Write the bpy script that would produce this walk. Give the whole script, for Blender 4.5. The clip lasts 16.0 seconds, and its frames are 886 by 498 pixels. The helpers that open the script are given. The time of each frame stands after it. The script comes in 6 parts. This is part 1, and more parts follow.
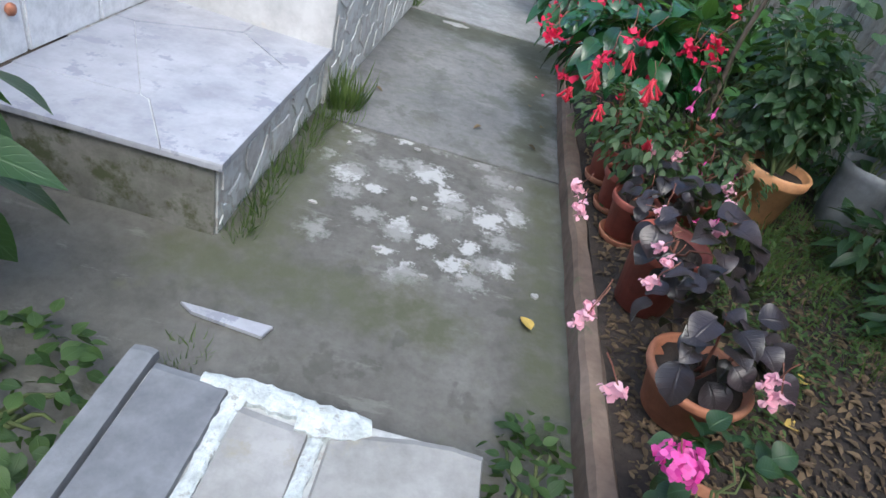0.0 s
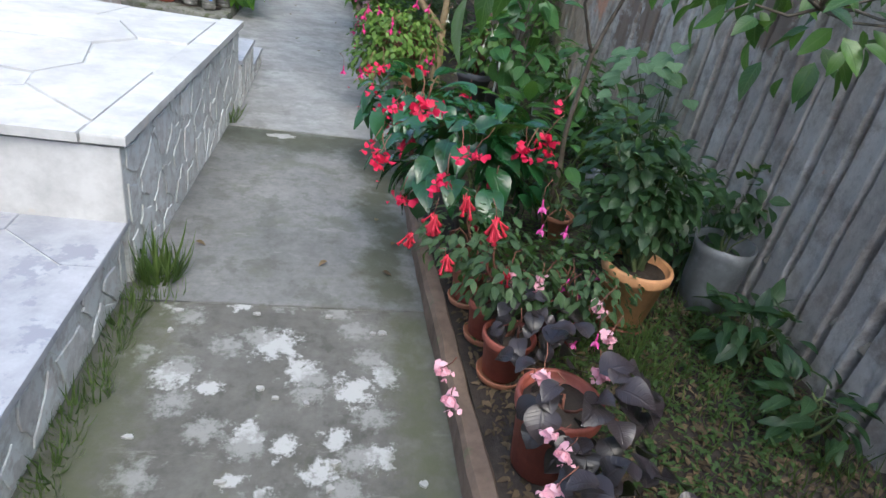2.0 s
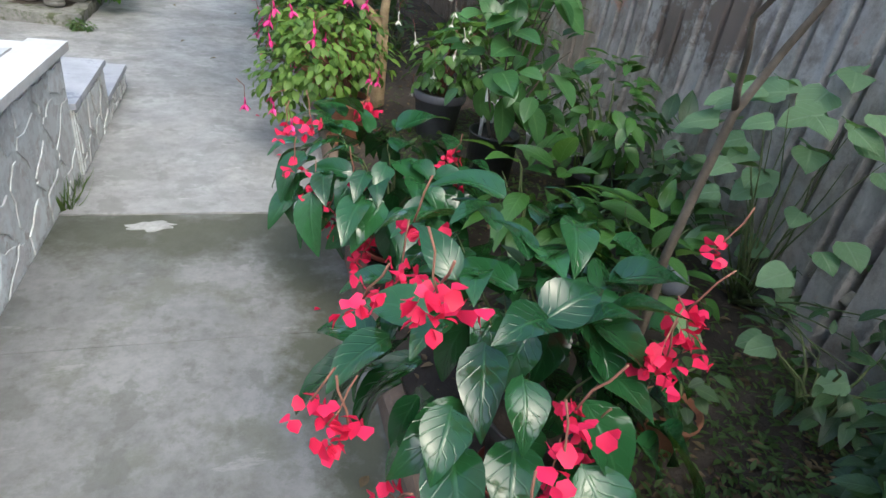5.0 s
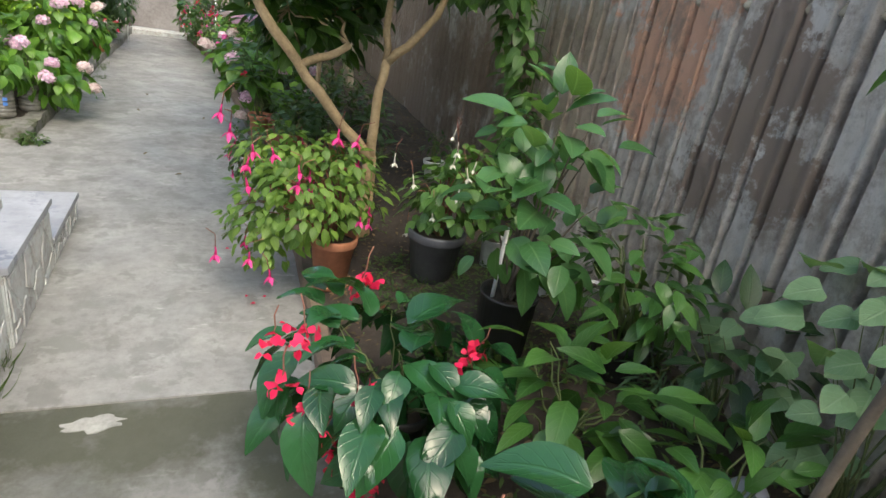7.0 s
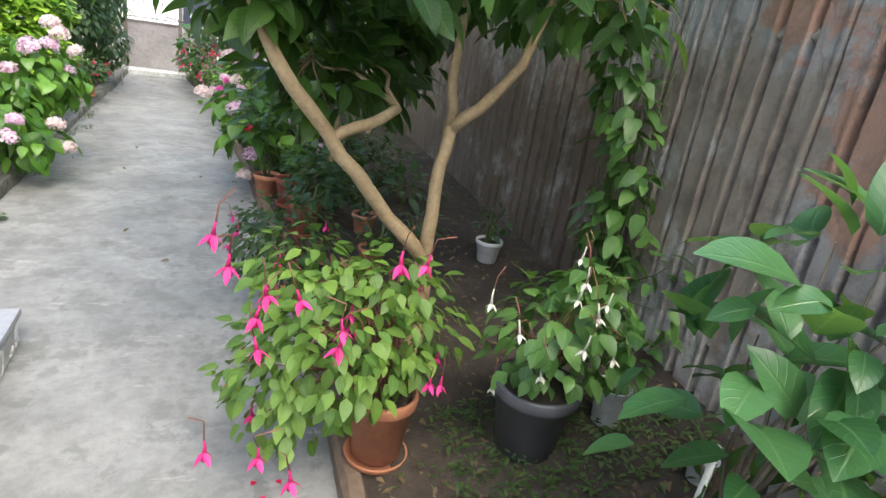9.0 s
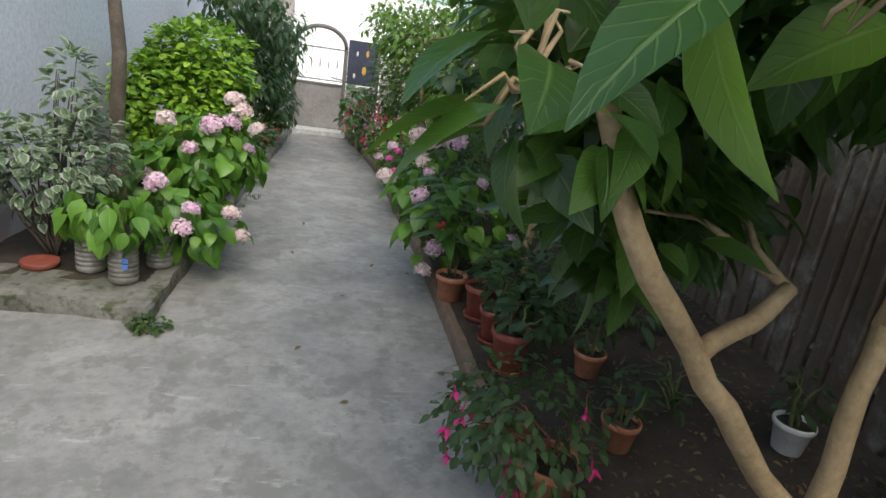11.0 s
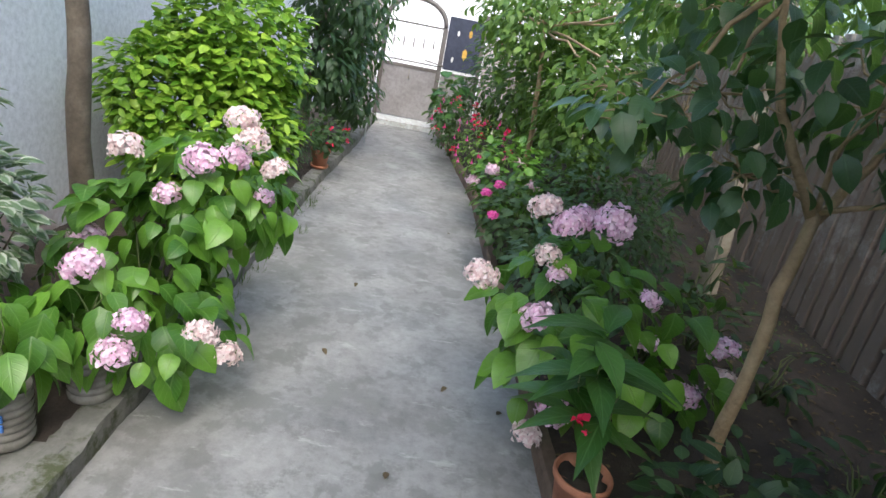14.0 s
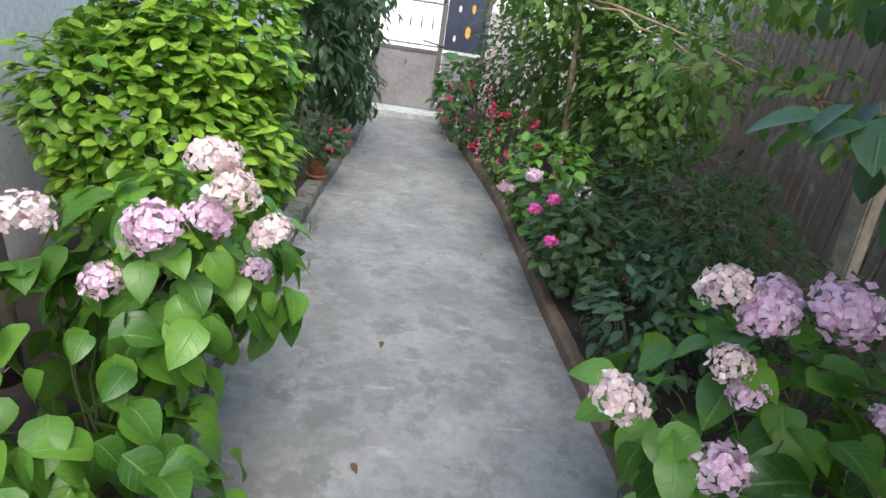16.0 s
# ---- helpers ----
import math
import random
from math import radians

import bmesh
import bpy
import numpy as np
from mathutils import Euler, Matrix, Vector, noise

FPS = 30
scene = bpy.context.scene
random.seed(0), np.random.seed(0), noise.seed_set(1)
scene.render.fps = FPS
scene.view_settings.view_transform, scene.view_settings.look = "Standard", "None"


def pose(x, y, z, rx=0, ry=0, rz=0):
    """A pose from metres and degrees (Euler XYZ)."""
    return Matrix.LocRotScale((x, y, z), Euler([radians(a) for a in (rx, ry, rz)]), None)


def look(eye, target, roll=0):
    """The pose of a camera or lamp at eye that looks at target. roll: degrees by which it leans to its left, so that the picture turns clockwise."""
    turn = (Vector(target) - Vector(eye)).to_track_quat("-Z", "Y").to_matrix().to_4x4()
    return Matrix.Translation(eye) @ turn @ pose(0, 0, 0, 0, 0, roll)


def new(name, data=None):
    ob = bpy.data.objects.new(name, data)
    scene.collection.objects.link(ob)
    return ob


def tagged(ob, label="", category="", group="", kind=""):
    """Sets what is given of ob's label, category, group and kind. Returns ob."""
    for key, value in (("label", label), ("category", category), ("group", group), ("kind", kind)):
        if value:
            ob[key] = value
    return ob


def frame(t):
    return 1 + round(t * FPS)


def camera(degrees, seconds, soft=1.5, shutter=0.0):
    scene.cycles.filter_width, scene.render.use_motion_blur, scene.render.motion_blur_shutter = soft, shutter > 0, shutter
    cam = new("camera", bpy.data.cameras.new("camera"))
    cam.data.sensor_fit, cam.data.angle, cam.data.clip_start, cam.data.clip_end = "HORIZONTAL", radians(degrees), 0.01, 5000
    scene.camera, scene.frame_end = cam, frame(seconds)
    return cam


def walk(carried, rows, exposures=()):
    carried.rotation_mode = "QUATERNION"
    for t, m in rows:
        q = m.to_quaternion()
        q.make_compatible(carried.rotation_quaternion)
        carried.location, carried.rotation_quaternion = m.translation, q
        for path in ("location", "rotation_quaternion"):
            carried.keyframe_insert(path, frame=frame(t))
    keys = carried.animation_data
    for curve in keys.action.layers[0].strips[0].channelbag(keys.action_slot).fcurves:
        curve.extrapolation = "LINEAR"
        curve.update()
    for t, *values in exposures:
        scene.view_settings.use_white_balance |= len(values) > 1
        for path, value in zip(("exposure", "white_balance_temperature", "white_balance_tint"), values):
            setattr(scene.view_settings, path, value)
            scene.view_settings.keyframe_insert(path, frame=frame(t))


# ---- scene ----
cam = camera(73.9, 16.0)
PATH = [
    (0, (-0.065, -0.017, 1.211), (0.011, 1.596, 0.031), 17.4),
    (0.5, (0.1, 0.037, 1.207), (0.407, 1.605, 0.004), 17.9),
    (1, (0.09, 0.145, 1.32), (0.506, 1.706, 0.141), 14.7),
    (1.5, (0.035, 0.285, 1.38), (0.465, 1.929, 0.326), 12.3),
    (2, (-0.009, 0.421, 1.387), (0.426, 2.123, 0.432), 10.9),
    (2.5, (0.02, 0.566, 1.333), (0.466, 2.287, 0.415), 10.8),
    (3, (0.063, 0.76, 1.239), (0.512, 2.478, 0.318), 11.0),
    (3.5, (0.081, 1.143, 1.145), (0.554, 2.827, 0.176), 11.2),
    (4, (0.079, 1.457, 1.205), (0.635, 3.089, 0.192), 11.3),
    (4.5, (0.092, 1.735, 1.238), (0.708, 3.348, 0.228), 10.7),
    (4.7, (0.098, 1.819, 1.261), (0.724, 3.429, 0.252), 10.1),
    (6.8, (0.057, 2.407, 1.43), (0.824, 4.076, 0.637), 10.0),
    (7, (0.073, 2.468, 1.442), (0.835, 4.152, 0.677), 9.8),
    (7.5, (0.091, 2.657, 1.453), (0.826, 4.375, 0.74), 9.4),
    (8, (0.077, 2.922, 1.474), (0.807, 4.651, 0.782), 8.9),
    (8.5, (0.075, 3.172, 1.436), (0.834, 4.895, 0.762), 9.0),
    (9, (0.122, 3.511, 1.432), (0.878, 5.235, 0.756), 9.0),
    (9.5, (0.112, 3.698, 1.546), (0.764, 5.472, 0.891), 6.7),
    (10, (-0.002, 3.95, 1.509), (0.557, 5.786, 0.945), 6.2),
    (10.2, (-0.052, 4.074, 1.501), (0.484, 5.919, 0.947), 6.2),
    (12.3, (-0.3, 5.447, 1.534), (-0.278, 7.295, 0.769), 13.1),
    (12.5, (-0.325, 5.585, 1.536), (-0.323, 7.425, 0.753), 13.4),
    (13, (-0.236, 5.879, 1.591), (-0.242, 7.72, 0.809), 13.5),
    (13.5, (-0.167, 6.115, 1.594), (-0.171, 7.968, 0.843), 13.1),
    (14, (-0.139, 6.387, 1.603), (-0.048, 8.254, 0.892), 11.3),
    (14.5, (-0.092, 6.726, 1.541), (0.098, 8.589, 0.838), 10.1),
    (15, (-0.034, 7.123, 1.509), (0.208, 8.973, 0.786), 9.5),
    (15.5, (-0.167, 7.224, 1.51), (0.079, 9.068, 0.776), 9.7),
    (16, (-0.411, 7.298, 1.534), (-0.282, 9.139, 0.765), 8.9),
]
walk(cam, [(t, look(eye, target, roll)) for t, eye, target, roll in PATH], [(0, 1.1, 5830, 4), (2, 1.08, 5950, 3), (3, 1.15, 5980, 4), (4, 1.42, 6050, 4), (4.7, 1.3, 6080, 3), (7, 1.21, 6900, 2), (8.8, 1.55, 6480, 3), (9.5, 1.48, 6550, 2), (10.2, 0.93, 6600, 1), (12.3, 0.59, 6400, 5), (14.5, 1.4, 6150, 4), (15.5, 1.65, 6050, 3), (16, 1.08, 6100, 4)])

# ---- world and light ----
SUN_EL, SUN_AZ = 56, 172
world = bpy.data.worlds.new("sky")
scene.world = world
world.use_nodes = True
wn = world.node_tree.nodes
sky = wn.new("ShaderNodeTexSky")
sky.sky_type, sky.sun_disc = "NISHITA", False
sky.sun_elevation, sky.sun_rotation = radians(SUN_EL), radians(SUN_AZ)
sky.air_density, sky.dust_density, sky.ozone_density = 1.0, 4.0, 1.0
world.node_tree.links.new(sky.outputs[0], wn["Background"].inputs[0])
wn["Background"].inputs[1].default_value = 0.19
sun = new("sun", bpy.data.lights.new("sun", "SUN"))
sun.data.energy, sun.data.angle, sun.data.color = 0.7, radians(60), (1.0, 0.95, 0.88)
sun.matrix_world = look((0, 0, 20), (20 * math.sin(radians(SUN_AZ)) * -1 * math.cos(radians(SUN_EL)), -20 * math.cos(radians(SUN_AZ)) * math.cos(radians(SUN_EL)), 20 - 20 * math.sin(radians(SUN_EL))))

# ---- materials ----
def nodes_of(name, rough=0.8):
    m = bpy.data.materials.new(name)
    m.use_nodes = True
    t = m.node_tree
    b = t.nodes["Principled BSDF"]
    b.inputs["Roughness"].default_value = rough
    return m, t, b


def ramp(t, fac, stops):
    r = t.nodes.new("ShaderNodeValToRGB")
    e = r.color_ramp.elements
    while len(e) < len(stops):
        e.new(0.5)
    for k, (p, c) in zip(e, stops):
        k.position, k.color = p, (*c, 1)
    t.links.new(fac, r.inputs[0])
    return r.outputs[0]


def noise_of(t, scale, detail=4, rough=0.6, stretch=None, offset=(0, 0, 0)):
    g = t.nodes.new("ShaderNodeNewGeometry")
    n = t.nodes.new("ShaderNodeTexNoise")
    n.inputs["Scale"].default_value, n.inputs["Detail"].default_value, n.inputs["Roughness"].default_value = scale, detail, rough
    mp = t.nodes.new("ShaderNodeMapping")
    mp.inputs["Scale"].default_value = stretch or (1, 1, 1)
    mp.inputs["Location"].default_value = offset
    t.links.new(g.outputs["Position"], mp.inputs[0])
    t.links.new(mp.outputs[0], n.inputs["Vector"])
    return n.outputs["Fac"]


def mix(t, fac, a, b, mode="MIX"):
    n = t.nodes.new("ShaderNodeMix")
    n.data_type, n.blend_type = "RGBA", mode
    for sock, v in ((n.inputs["Factor"], fac), (n.inputs["A"], a), (n.inputs["B"], b)):
        if isinstance(v, (int, float)):
            sock.default_value = v
        elif isinstance(v, tuple):
            sock.default_value = (*v, 1)
        else:
            t.links.new(v, sock)
    return n.outputs["Result"]


def step_at(t, val, lo, hi):
    n = t.nodes.new("ShaderNodeMapRange")
    n.inputs["From Min"].default_value, n.inputs["From Max"].default_value = lo, hi
    t.links.new(val, n.inputs["Value"])
    return n.outputs["Result"]


def bump(t, b, height, strength=0.4, dist=0.01):
    n = t.nodes.new("ShaderNodeBump")
    n.inputs["Strength"].default_value, n.inputs["Distance"].default_value = strength, dist
    t.links.new(height, n.inputs["Height"])
    t.links.new(n.outputs[0], b.inputs["Normal"])


def rough_surface(name, dark, mid, light, rough=0.85, big=1.3, fine=22, stain=None, stain_at=(0.58, 0.7), bumps=0.35, vary=0.0):
    m, t, b = nodes_of(name, rough)
    base = ramp(t, noise_of(t, big, 6, 0.65), [(0.3, dark), (0.5, mid), (0.7, light)])
    grain = ramp(t, noise_of(t, fine, 5, 0.7), [(0.25, (0.62, 0.62, 0.62)), (0.6, (1.0, 1.0, 1.0))])
    col = mix(t, 0.8, base, grain, "MULTIPLY")
    if stain:
        col = mix(t, step_at(t, noise_of(t, big * 2.3, 6, 0.7, offset=(3, 7, 1)), *stain_at), col, stain)
    if vary:
        oi = t.nodes.new("ShaderNodeObjectInfo")
        v = ramp(t, oi.outputs["Random"], [(0, (1 - vary,) * 3), (1, (1.0, 1.0, 1.0))])
        col = mix(t, 1.0, col, v, "MULTIPLY")
    t.links.new(col, b.inputs["Base Color"])
    bump(t, b, noise_of(t, fine * 2.2, 6, 0.7), bumps, 0.006)
    return m


def leaf_surface(name, dark, light, vein, gloss=0.38, edge=None, through_light=0.3, veins=9):
    m, t, b = nodes_of(name, gloss)
    g = t.nodes.new("ShaderNodeNewGeometry")
    oi = t.nodes.new("ShaderNodeObjectInfo")
    add = t.nodes.new("ShaderNodeMath")
    add.operation = "ADD"
    t.links.new(g.outputs["Random Per Island"], add.inputs[0])
    t.links.new(oi.outputs["Random"], add.inputs[1])
    fr = t.nodes.new("ShaderNodeMath")
    fr.operation = "FRACT"
    t.links.new(add.outputs[0], fr.inputs[0])
    col = ramp(t, fr.outputs[0], [(0.0, dark), (0.55, tuple((p + q) / 2 for p, q in zip(dark, light))), (1.0, light)])
    uv = t.nodes.new("ShaderNodeUVMap")
    sep = t.nodes.new("ShaderNodeSeparateXYZ")
    t.links.new(uv.outputs[0], sep.inputs[0])

    def calc(op, a, c):
        n = t.nodes.new("ShaderNodeMath")
        n.operation = op
        for s, v in zip(n.inputs, (a, c)):
            if isinstance(v, (int, float)):
                s.default_value = v
            else:
                t.links.new(v, s)
        return n.outputs[0]
    off = calc("ABSOLUTE", calc("SUBTRACT", sep.outputs[0], 0.5), 0)
    rib = step_at(t, off, 0.05, 0.015)
    side = calc("FRACT", calc("SUBTRACT", calc("MULTIPLY", sep.outputs[1], veins), calc("MULTIPLY", off, 4.0)), 0)
    side = step_at(t, calc("ABSOLUTE", calc("SUBTRACT", side, 0.5), 0), 0.1, 0.02)
    both = calc("MAXIMUM", rib, calc("MULTIPLY", side, 0.5))
    if edge:
        wob = calc("ADD", off, calc("MULTIPLY", calc("SUBTRACT", noise_of(t, 60, 2), 0.5), 0.35))
        col = mix(t, step_at(t, wob, 0.27, 0.33), col, edge)
    col = mix(t, calc("MULTIPLY", both, 0.55), col, vein)
    col = mix(t, 0.5, col, ramp(t, noise_of(t, 45, 3), [(0.3, (0.7, 0.7, 0.7)), (0.65, (1, 1, 1))]), "MULTIPLY")
    t.links.new(col, b.inputs["Base Color"])
    bump(t, b, both, 0.5, 0.002)
    tr = t.nodes.new("ShaderNodeBsdfTranslucent")
    t.links.new(mix(t, 0.5, col, (0.25, 0.45, 0.05)), tr.inputs[0])
    ms = t.nodes.new("ShaderNodeMixShader")
    ms.inputs[0].default_value = through_light
    t.links.new(b.outputs[0], ms.inputs[1])
    t.links.new(tr.outputs[0], ms.inputs[2])
    t.links.new(ms.outputs[0], t.nodes["Material Output"].inputs[0])
    return m


def petal_surface(name, dark, light, through_light=0.35):
    m, t, b = nodes_of(name, 0.6)
    g = t.nodes.new("ShaderNodeNewGeometry")
    col = ramp(t, g.outputs["Random Per Island"], [(0.0, dark), (1.0, light)])
    t.links.new(col, b.inputs["Base Color"])
    tr = t.nodes.new("ShaderNodeBsdfTranslucent")
    t.links.new(col, tr.inputs[0])
    ms = t.nodes.new("ShaderNodeMixShader")
    ms.inputs[0].default_value = through_light
    t.links.new(b.outputs[0], ms.inputs[1])
    t.links.new(tr.outputs[0], ms.inputs[2])
    t.links.new(ms.outputs[0], t.nodes["Material Output"].inputs[0])
    return m


M_CONC_OLD = rough_surface("old_mossy_concrete", (0.07, 0.069, 0.06), (0.118, 0.115, 0.104), (0.185, 0.18, 0.167), stain=(0.10, 0.102, 0.068), bumps=0.5)
M_CONC = rough_surface("grey_concrete", (0.115, 0.117, 0.113), (0.16, 0.16, 0.155), (0.21, 0.21, 0.205), stain=(0.115, 0.118, 0.10), stain_at=(0.52, 0.64), rough=0.7, big=2.0)
M_CONC_LIGHT = rough_surface("pale_worn_concrete", (0.19, 0.188, 0.185), (0.265, 0.26, 0.256), (0.335, 0.33, 0.322), stain=(0.19, 0.19, 0.182), stain_at=(0.52, 0.6), big=2.3, rough=0.5, bumps=0.35)
 
def weather(m, dark, light, amount=0.6, offset=0.0):
    """Sharp-edged dark blotches and pale trowel scuffs over a slab, with a change of gloss."""
    t = m.node_tree
    b = t.nodes["Principled BSDF"]
    old = b.inputs["Base Color"].links[0].from_socket
    where = mix(t, 1.0, step_at(t, noise_of(t, 5.5, 7, 0.62, (1, 0.8, 1), (offset, 2, 0)), 0.57, 0.61), (amount, amount, amount), "MULTIPLY")
    col = mix(t, where, old, dark)
    scuff = mix(t, 1.0, step_at(t, noise_of(t, 7, 8, 0.7, (0.5, 1.6, 1), (offset + 5, 1, 3)), 0.6, 0.66), (amount, amount, amount), "MULTIPLY")
    col = mix(t, scuff, col, light)
    t.links.new(col, b.inputs["Base Color"])
    r0 = b.inputs["Roughness"].default_value
    rr = t.nodes.new("ShaderNodeMapRange")
    rr.inputs["To Min"].default_value, rr.inputs["To Max"].default_value = r0 - 0.12, r0 + 0.25
    rr.inputs["From Min"].default_value, rr.inputs["From Max"].default_value = 0.35, 0.65
    t.links.new(noise_of(t, 3.1, 6, 0.65, None, (offset, 9, 4)), rr.inputs["Value"])
    t.links.new(rr.outputs["Result"], b.inputs["Roughness"])


weather(M_CONC_LIGHT, (0.15, 0.147, 0.14), (0.42, 0.415, 0.40), 0.55)
weather(M_CONC, (0.085, 0.087, 0.075), (0.25, 0.25, 0.24), 0.5, 3.0)
weather(M_CONC_OLD, (0.055, 0.056, 0.046), (0.2, 0.195, 0.18), 0.5, 6.0)


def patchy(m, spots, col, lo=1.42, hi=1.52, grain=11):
    """Lays a colour round given spots: white paint remains, moss, stains, shaded boards."""
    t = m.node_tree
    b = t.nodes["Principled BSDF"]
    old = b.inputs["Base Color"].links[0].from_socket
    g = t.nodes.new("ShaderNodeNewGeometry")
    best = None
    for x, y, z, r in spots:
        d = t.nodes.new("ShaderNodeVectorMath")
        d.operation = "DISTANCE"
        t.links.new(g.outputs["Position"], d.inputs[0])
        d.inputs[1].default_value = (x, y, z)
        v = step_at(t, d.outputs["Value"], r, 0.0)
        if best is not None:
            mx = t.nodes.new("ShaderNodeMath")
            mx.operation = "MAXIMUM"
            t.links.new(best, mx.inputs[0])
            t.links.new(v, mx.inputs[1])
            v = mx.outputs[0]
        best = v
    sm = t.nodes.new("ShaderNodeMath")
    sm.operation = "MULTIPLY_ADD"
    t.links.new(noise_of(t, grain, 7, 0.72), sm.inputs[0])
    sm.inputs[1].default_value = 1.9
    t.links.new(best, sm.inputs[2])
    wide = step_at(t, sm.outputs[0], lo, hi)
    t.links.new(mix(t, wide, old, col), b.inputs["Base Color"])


patchy(M_CONC_OLD, [(x, y, 0, r) for x, y, r in ((-0.10, 2.12, 0.2), (-0.02, 1.98, 0.15), (0.16, 1.9, 0.17), (0.27, 1.97, 0.15), (-0.43, 1.95, 0.16), (-0.16, 1.70, 0.13), (-0.05, 1.66, 0.1), (-0.18, 1.55, 0.08), (-0.10, 1.48, 0.1), (0.05, 1.57, 0.12), (0.22, 1.62, 0.12), (0.1, 1.7, 0.1), (-0.55, 2.05, 0.14), (-0.3, 1.9, 0.1), (-0.5, 2.32, 0.1), (-0.25, 2.36, 0.1))], (0.36, 0.36, 0.355), 1.53, 1.7, 17)
patchy(M_CONC_OLD, [(-0.1 + 0.33 * math.sin(2.4 * k), 1.45 + 0.055 * k, 0, 0.13) for k in range(18)], (0.22, 0.22, 0.21), 1.45, 1.8, 30)
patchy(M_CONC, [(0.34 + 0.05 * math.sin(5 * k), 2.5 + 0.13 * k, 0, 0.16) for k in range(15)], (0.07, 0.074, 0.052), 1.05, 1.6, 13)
patchy(M_CONC, [(-0.45 + 0.15 * k, 4.2 + 0.05 * math.sin(2.1 * k), 0, 0.3) for k in range(7)], (0.065, 0.068, 0.05), 1.05, 1.6, 7)
patchy(M_CONC_OLD, [(0.38, 0.95 + 0.13 * k, 0, 0.16) for k in range(11)] + [(-0.58, 1.4 + 0.1 * k, 0, 0.2) for k in range(11)] + [(-0.75 + 0.1 * k, 1.28 + 0.03 * math.sin(3 * k), 0, 0.18) for k in range(9)], (0.075, 0.08, 0.05), 1.1, 1.85, 13)
M_KERB = rough_surface("brown_kerb", (0.10, 0.07, 0.05), (0.17, 0.12, 0.09), (0.24, 0.18, 0.14), big=3, stain=(0.10, 0.11, 0.06))
M_KERB_GREY = rough_surface("mossy_kerb_concrete", (0.11, 0.11, 0.095), (0.175, 0.172, 0.155), (0.25, 0.245, 0.23), big=4, stain=(0.06, 0.07, 0.032), stain_at=(0.5, 0.62), bumps=0.6)
M_SOIL = rough_surface("dark_garden_soil", (0.02, 0.015, 0.011), (0.042, 0.031, 0.023), (0.08, 0.062, 0.047), big=2.5, fine=40, bumps=1.0)
M_STONE = rough_surface("grey_cladding_stone", (0.46, 0.445, 0.435), (0.55, 0.54, 0.53), (0.62, 0.615, 0.61), big=7, vary=0.28, stain=(0.58, 0.60, 0.60), stain_at=(0.47, 0.55))
M_MORTAR = rough_surface("whitish_mortar", (0.38, 0.38, 0.37), (0.50, 0.515, 0.51), (0.60, 0.63, 0.63), big=9, stain=(0.36, 0.34, 0.32), stain_at=(0.52, 0.6), bumps=0.7)
M_MARBLE = rough_surface("grey_veined_marble", (0.27, 0.28, 0.32), (0.36, 0.37, 0.41), (0.44, 0.45, 0.49), rough=0.4, big=2.6, fine=7, stain=(0.25, 0.26, 0.305), stain_at=(0.56, 0.6), bumps=0.05, vary=0.12)
M_MARBLE_WARM = rough_surface("white_terrace_marble", (0.43, 0.425, 0.42), (0.52, 0.515, 0.51), (0.60, 0.595, 0.59), rough=0.4, big=2.0, fine=7, stain=(0.50, 0.46, 0.41), stain_at=(0.6, 0.68), bumps=0.05, vary=0.1)
M_MARBLE_GREY = rough_surface("blue_grey_worn_marble", (0.10, 0.11, 0.125), (0.24, 0.25, 0.27), (0.36, 0.37, 0.385), rough=0.55, big=2.2, fine=12, stain=(0.16, 0.17, 0.19), stain_at=(0.54, 0.66), bumps=0.2, vary=0.15)
M_MARBLE_STEP = rough_surface("worn_dull_marble", (0.22, 0.215, 0.205), (0.31, 0.305, 0.295), (0.39, 0.385, 0.375), rough=0.6, big=4, fine=14, stain=(0.30, 0.28, 0.22), stain_at=(0.56, 0.7), bumps=0.2, vary=0.2)
M_PLASTER = rough_surface("white_house_plaster", (0.68, 0.68, 0.72), (0.74, 0.74, 0.78), (0.79, 0.79, 0.82), big=0.8, fine=30, bumps=0.05)
M_PLASTER_LOW = rough_surface("stained_pinkish_plaster", (0.36, 0.30, 0.28), (0.52, 0.45, 0.43), (0.68, 0.64, 0.65), big=2.2, fine=25, bumps=0.4)
M_PANEL = rough_surface("white_painted_board", (0.66, 0.66, 0.67), (0.74, 0.74, 0.75), (0.8, 0.8, 0.8), rough=0.5, big=2, bumps=0.1)
M_CRUST = rough_surface("crumbling_white_plaster", (0.42, 0.46, 0.46), (0.62, 0.67, 0.67), (0.74, 0.78, 0.77), big=18, fine=70, stain=(0.36, 0.37, 0.35), stain_at=(0.56, 0.64), bumps=0.8)
M_FLAKE = rough_surface("white_paint_flake", (0.24, 0.24, 0.23), (0.32, 0.32, 0.31), (0.4, 0.4, 0.39), big=8, fine=60)
M_TERRA = rough_surface("terracotta_pot", (0.34, 0.13, 0.07), (0.44, 0.18, 0.10), (0.52, 0.25, 0.15), rough=0.7, big=6, bumps=0.12, vary=0.15)
M_ORANGE = rough_surface("orange_plastic_pot", (0.60, 0.29, 0.13), (0.68, 0.34, 0.16), (0.74, 0.40, 0.20), rough=0.5, big=6, bumps=0.05)
M_RUST = rough_surface("red_brown_pot", (0.20, 0.05, 0.035), (0.27, 0.07, 0.05), (0.33, 0.10, 0.07), rough=0.55, big=6, bumps=0.1)
M_BLACK = rough_surface("black_plastic_pot", (0.02, 0.02, 0.022), (0.028, 0.028, 0.03), (0.04, 0.04, 0.042), rough=0.45, big=8, bumps=0.05)
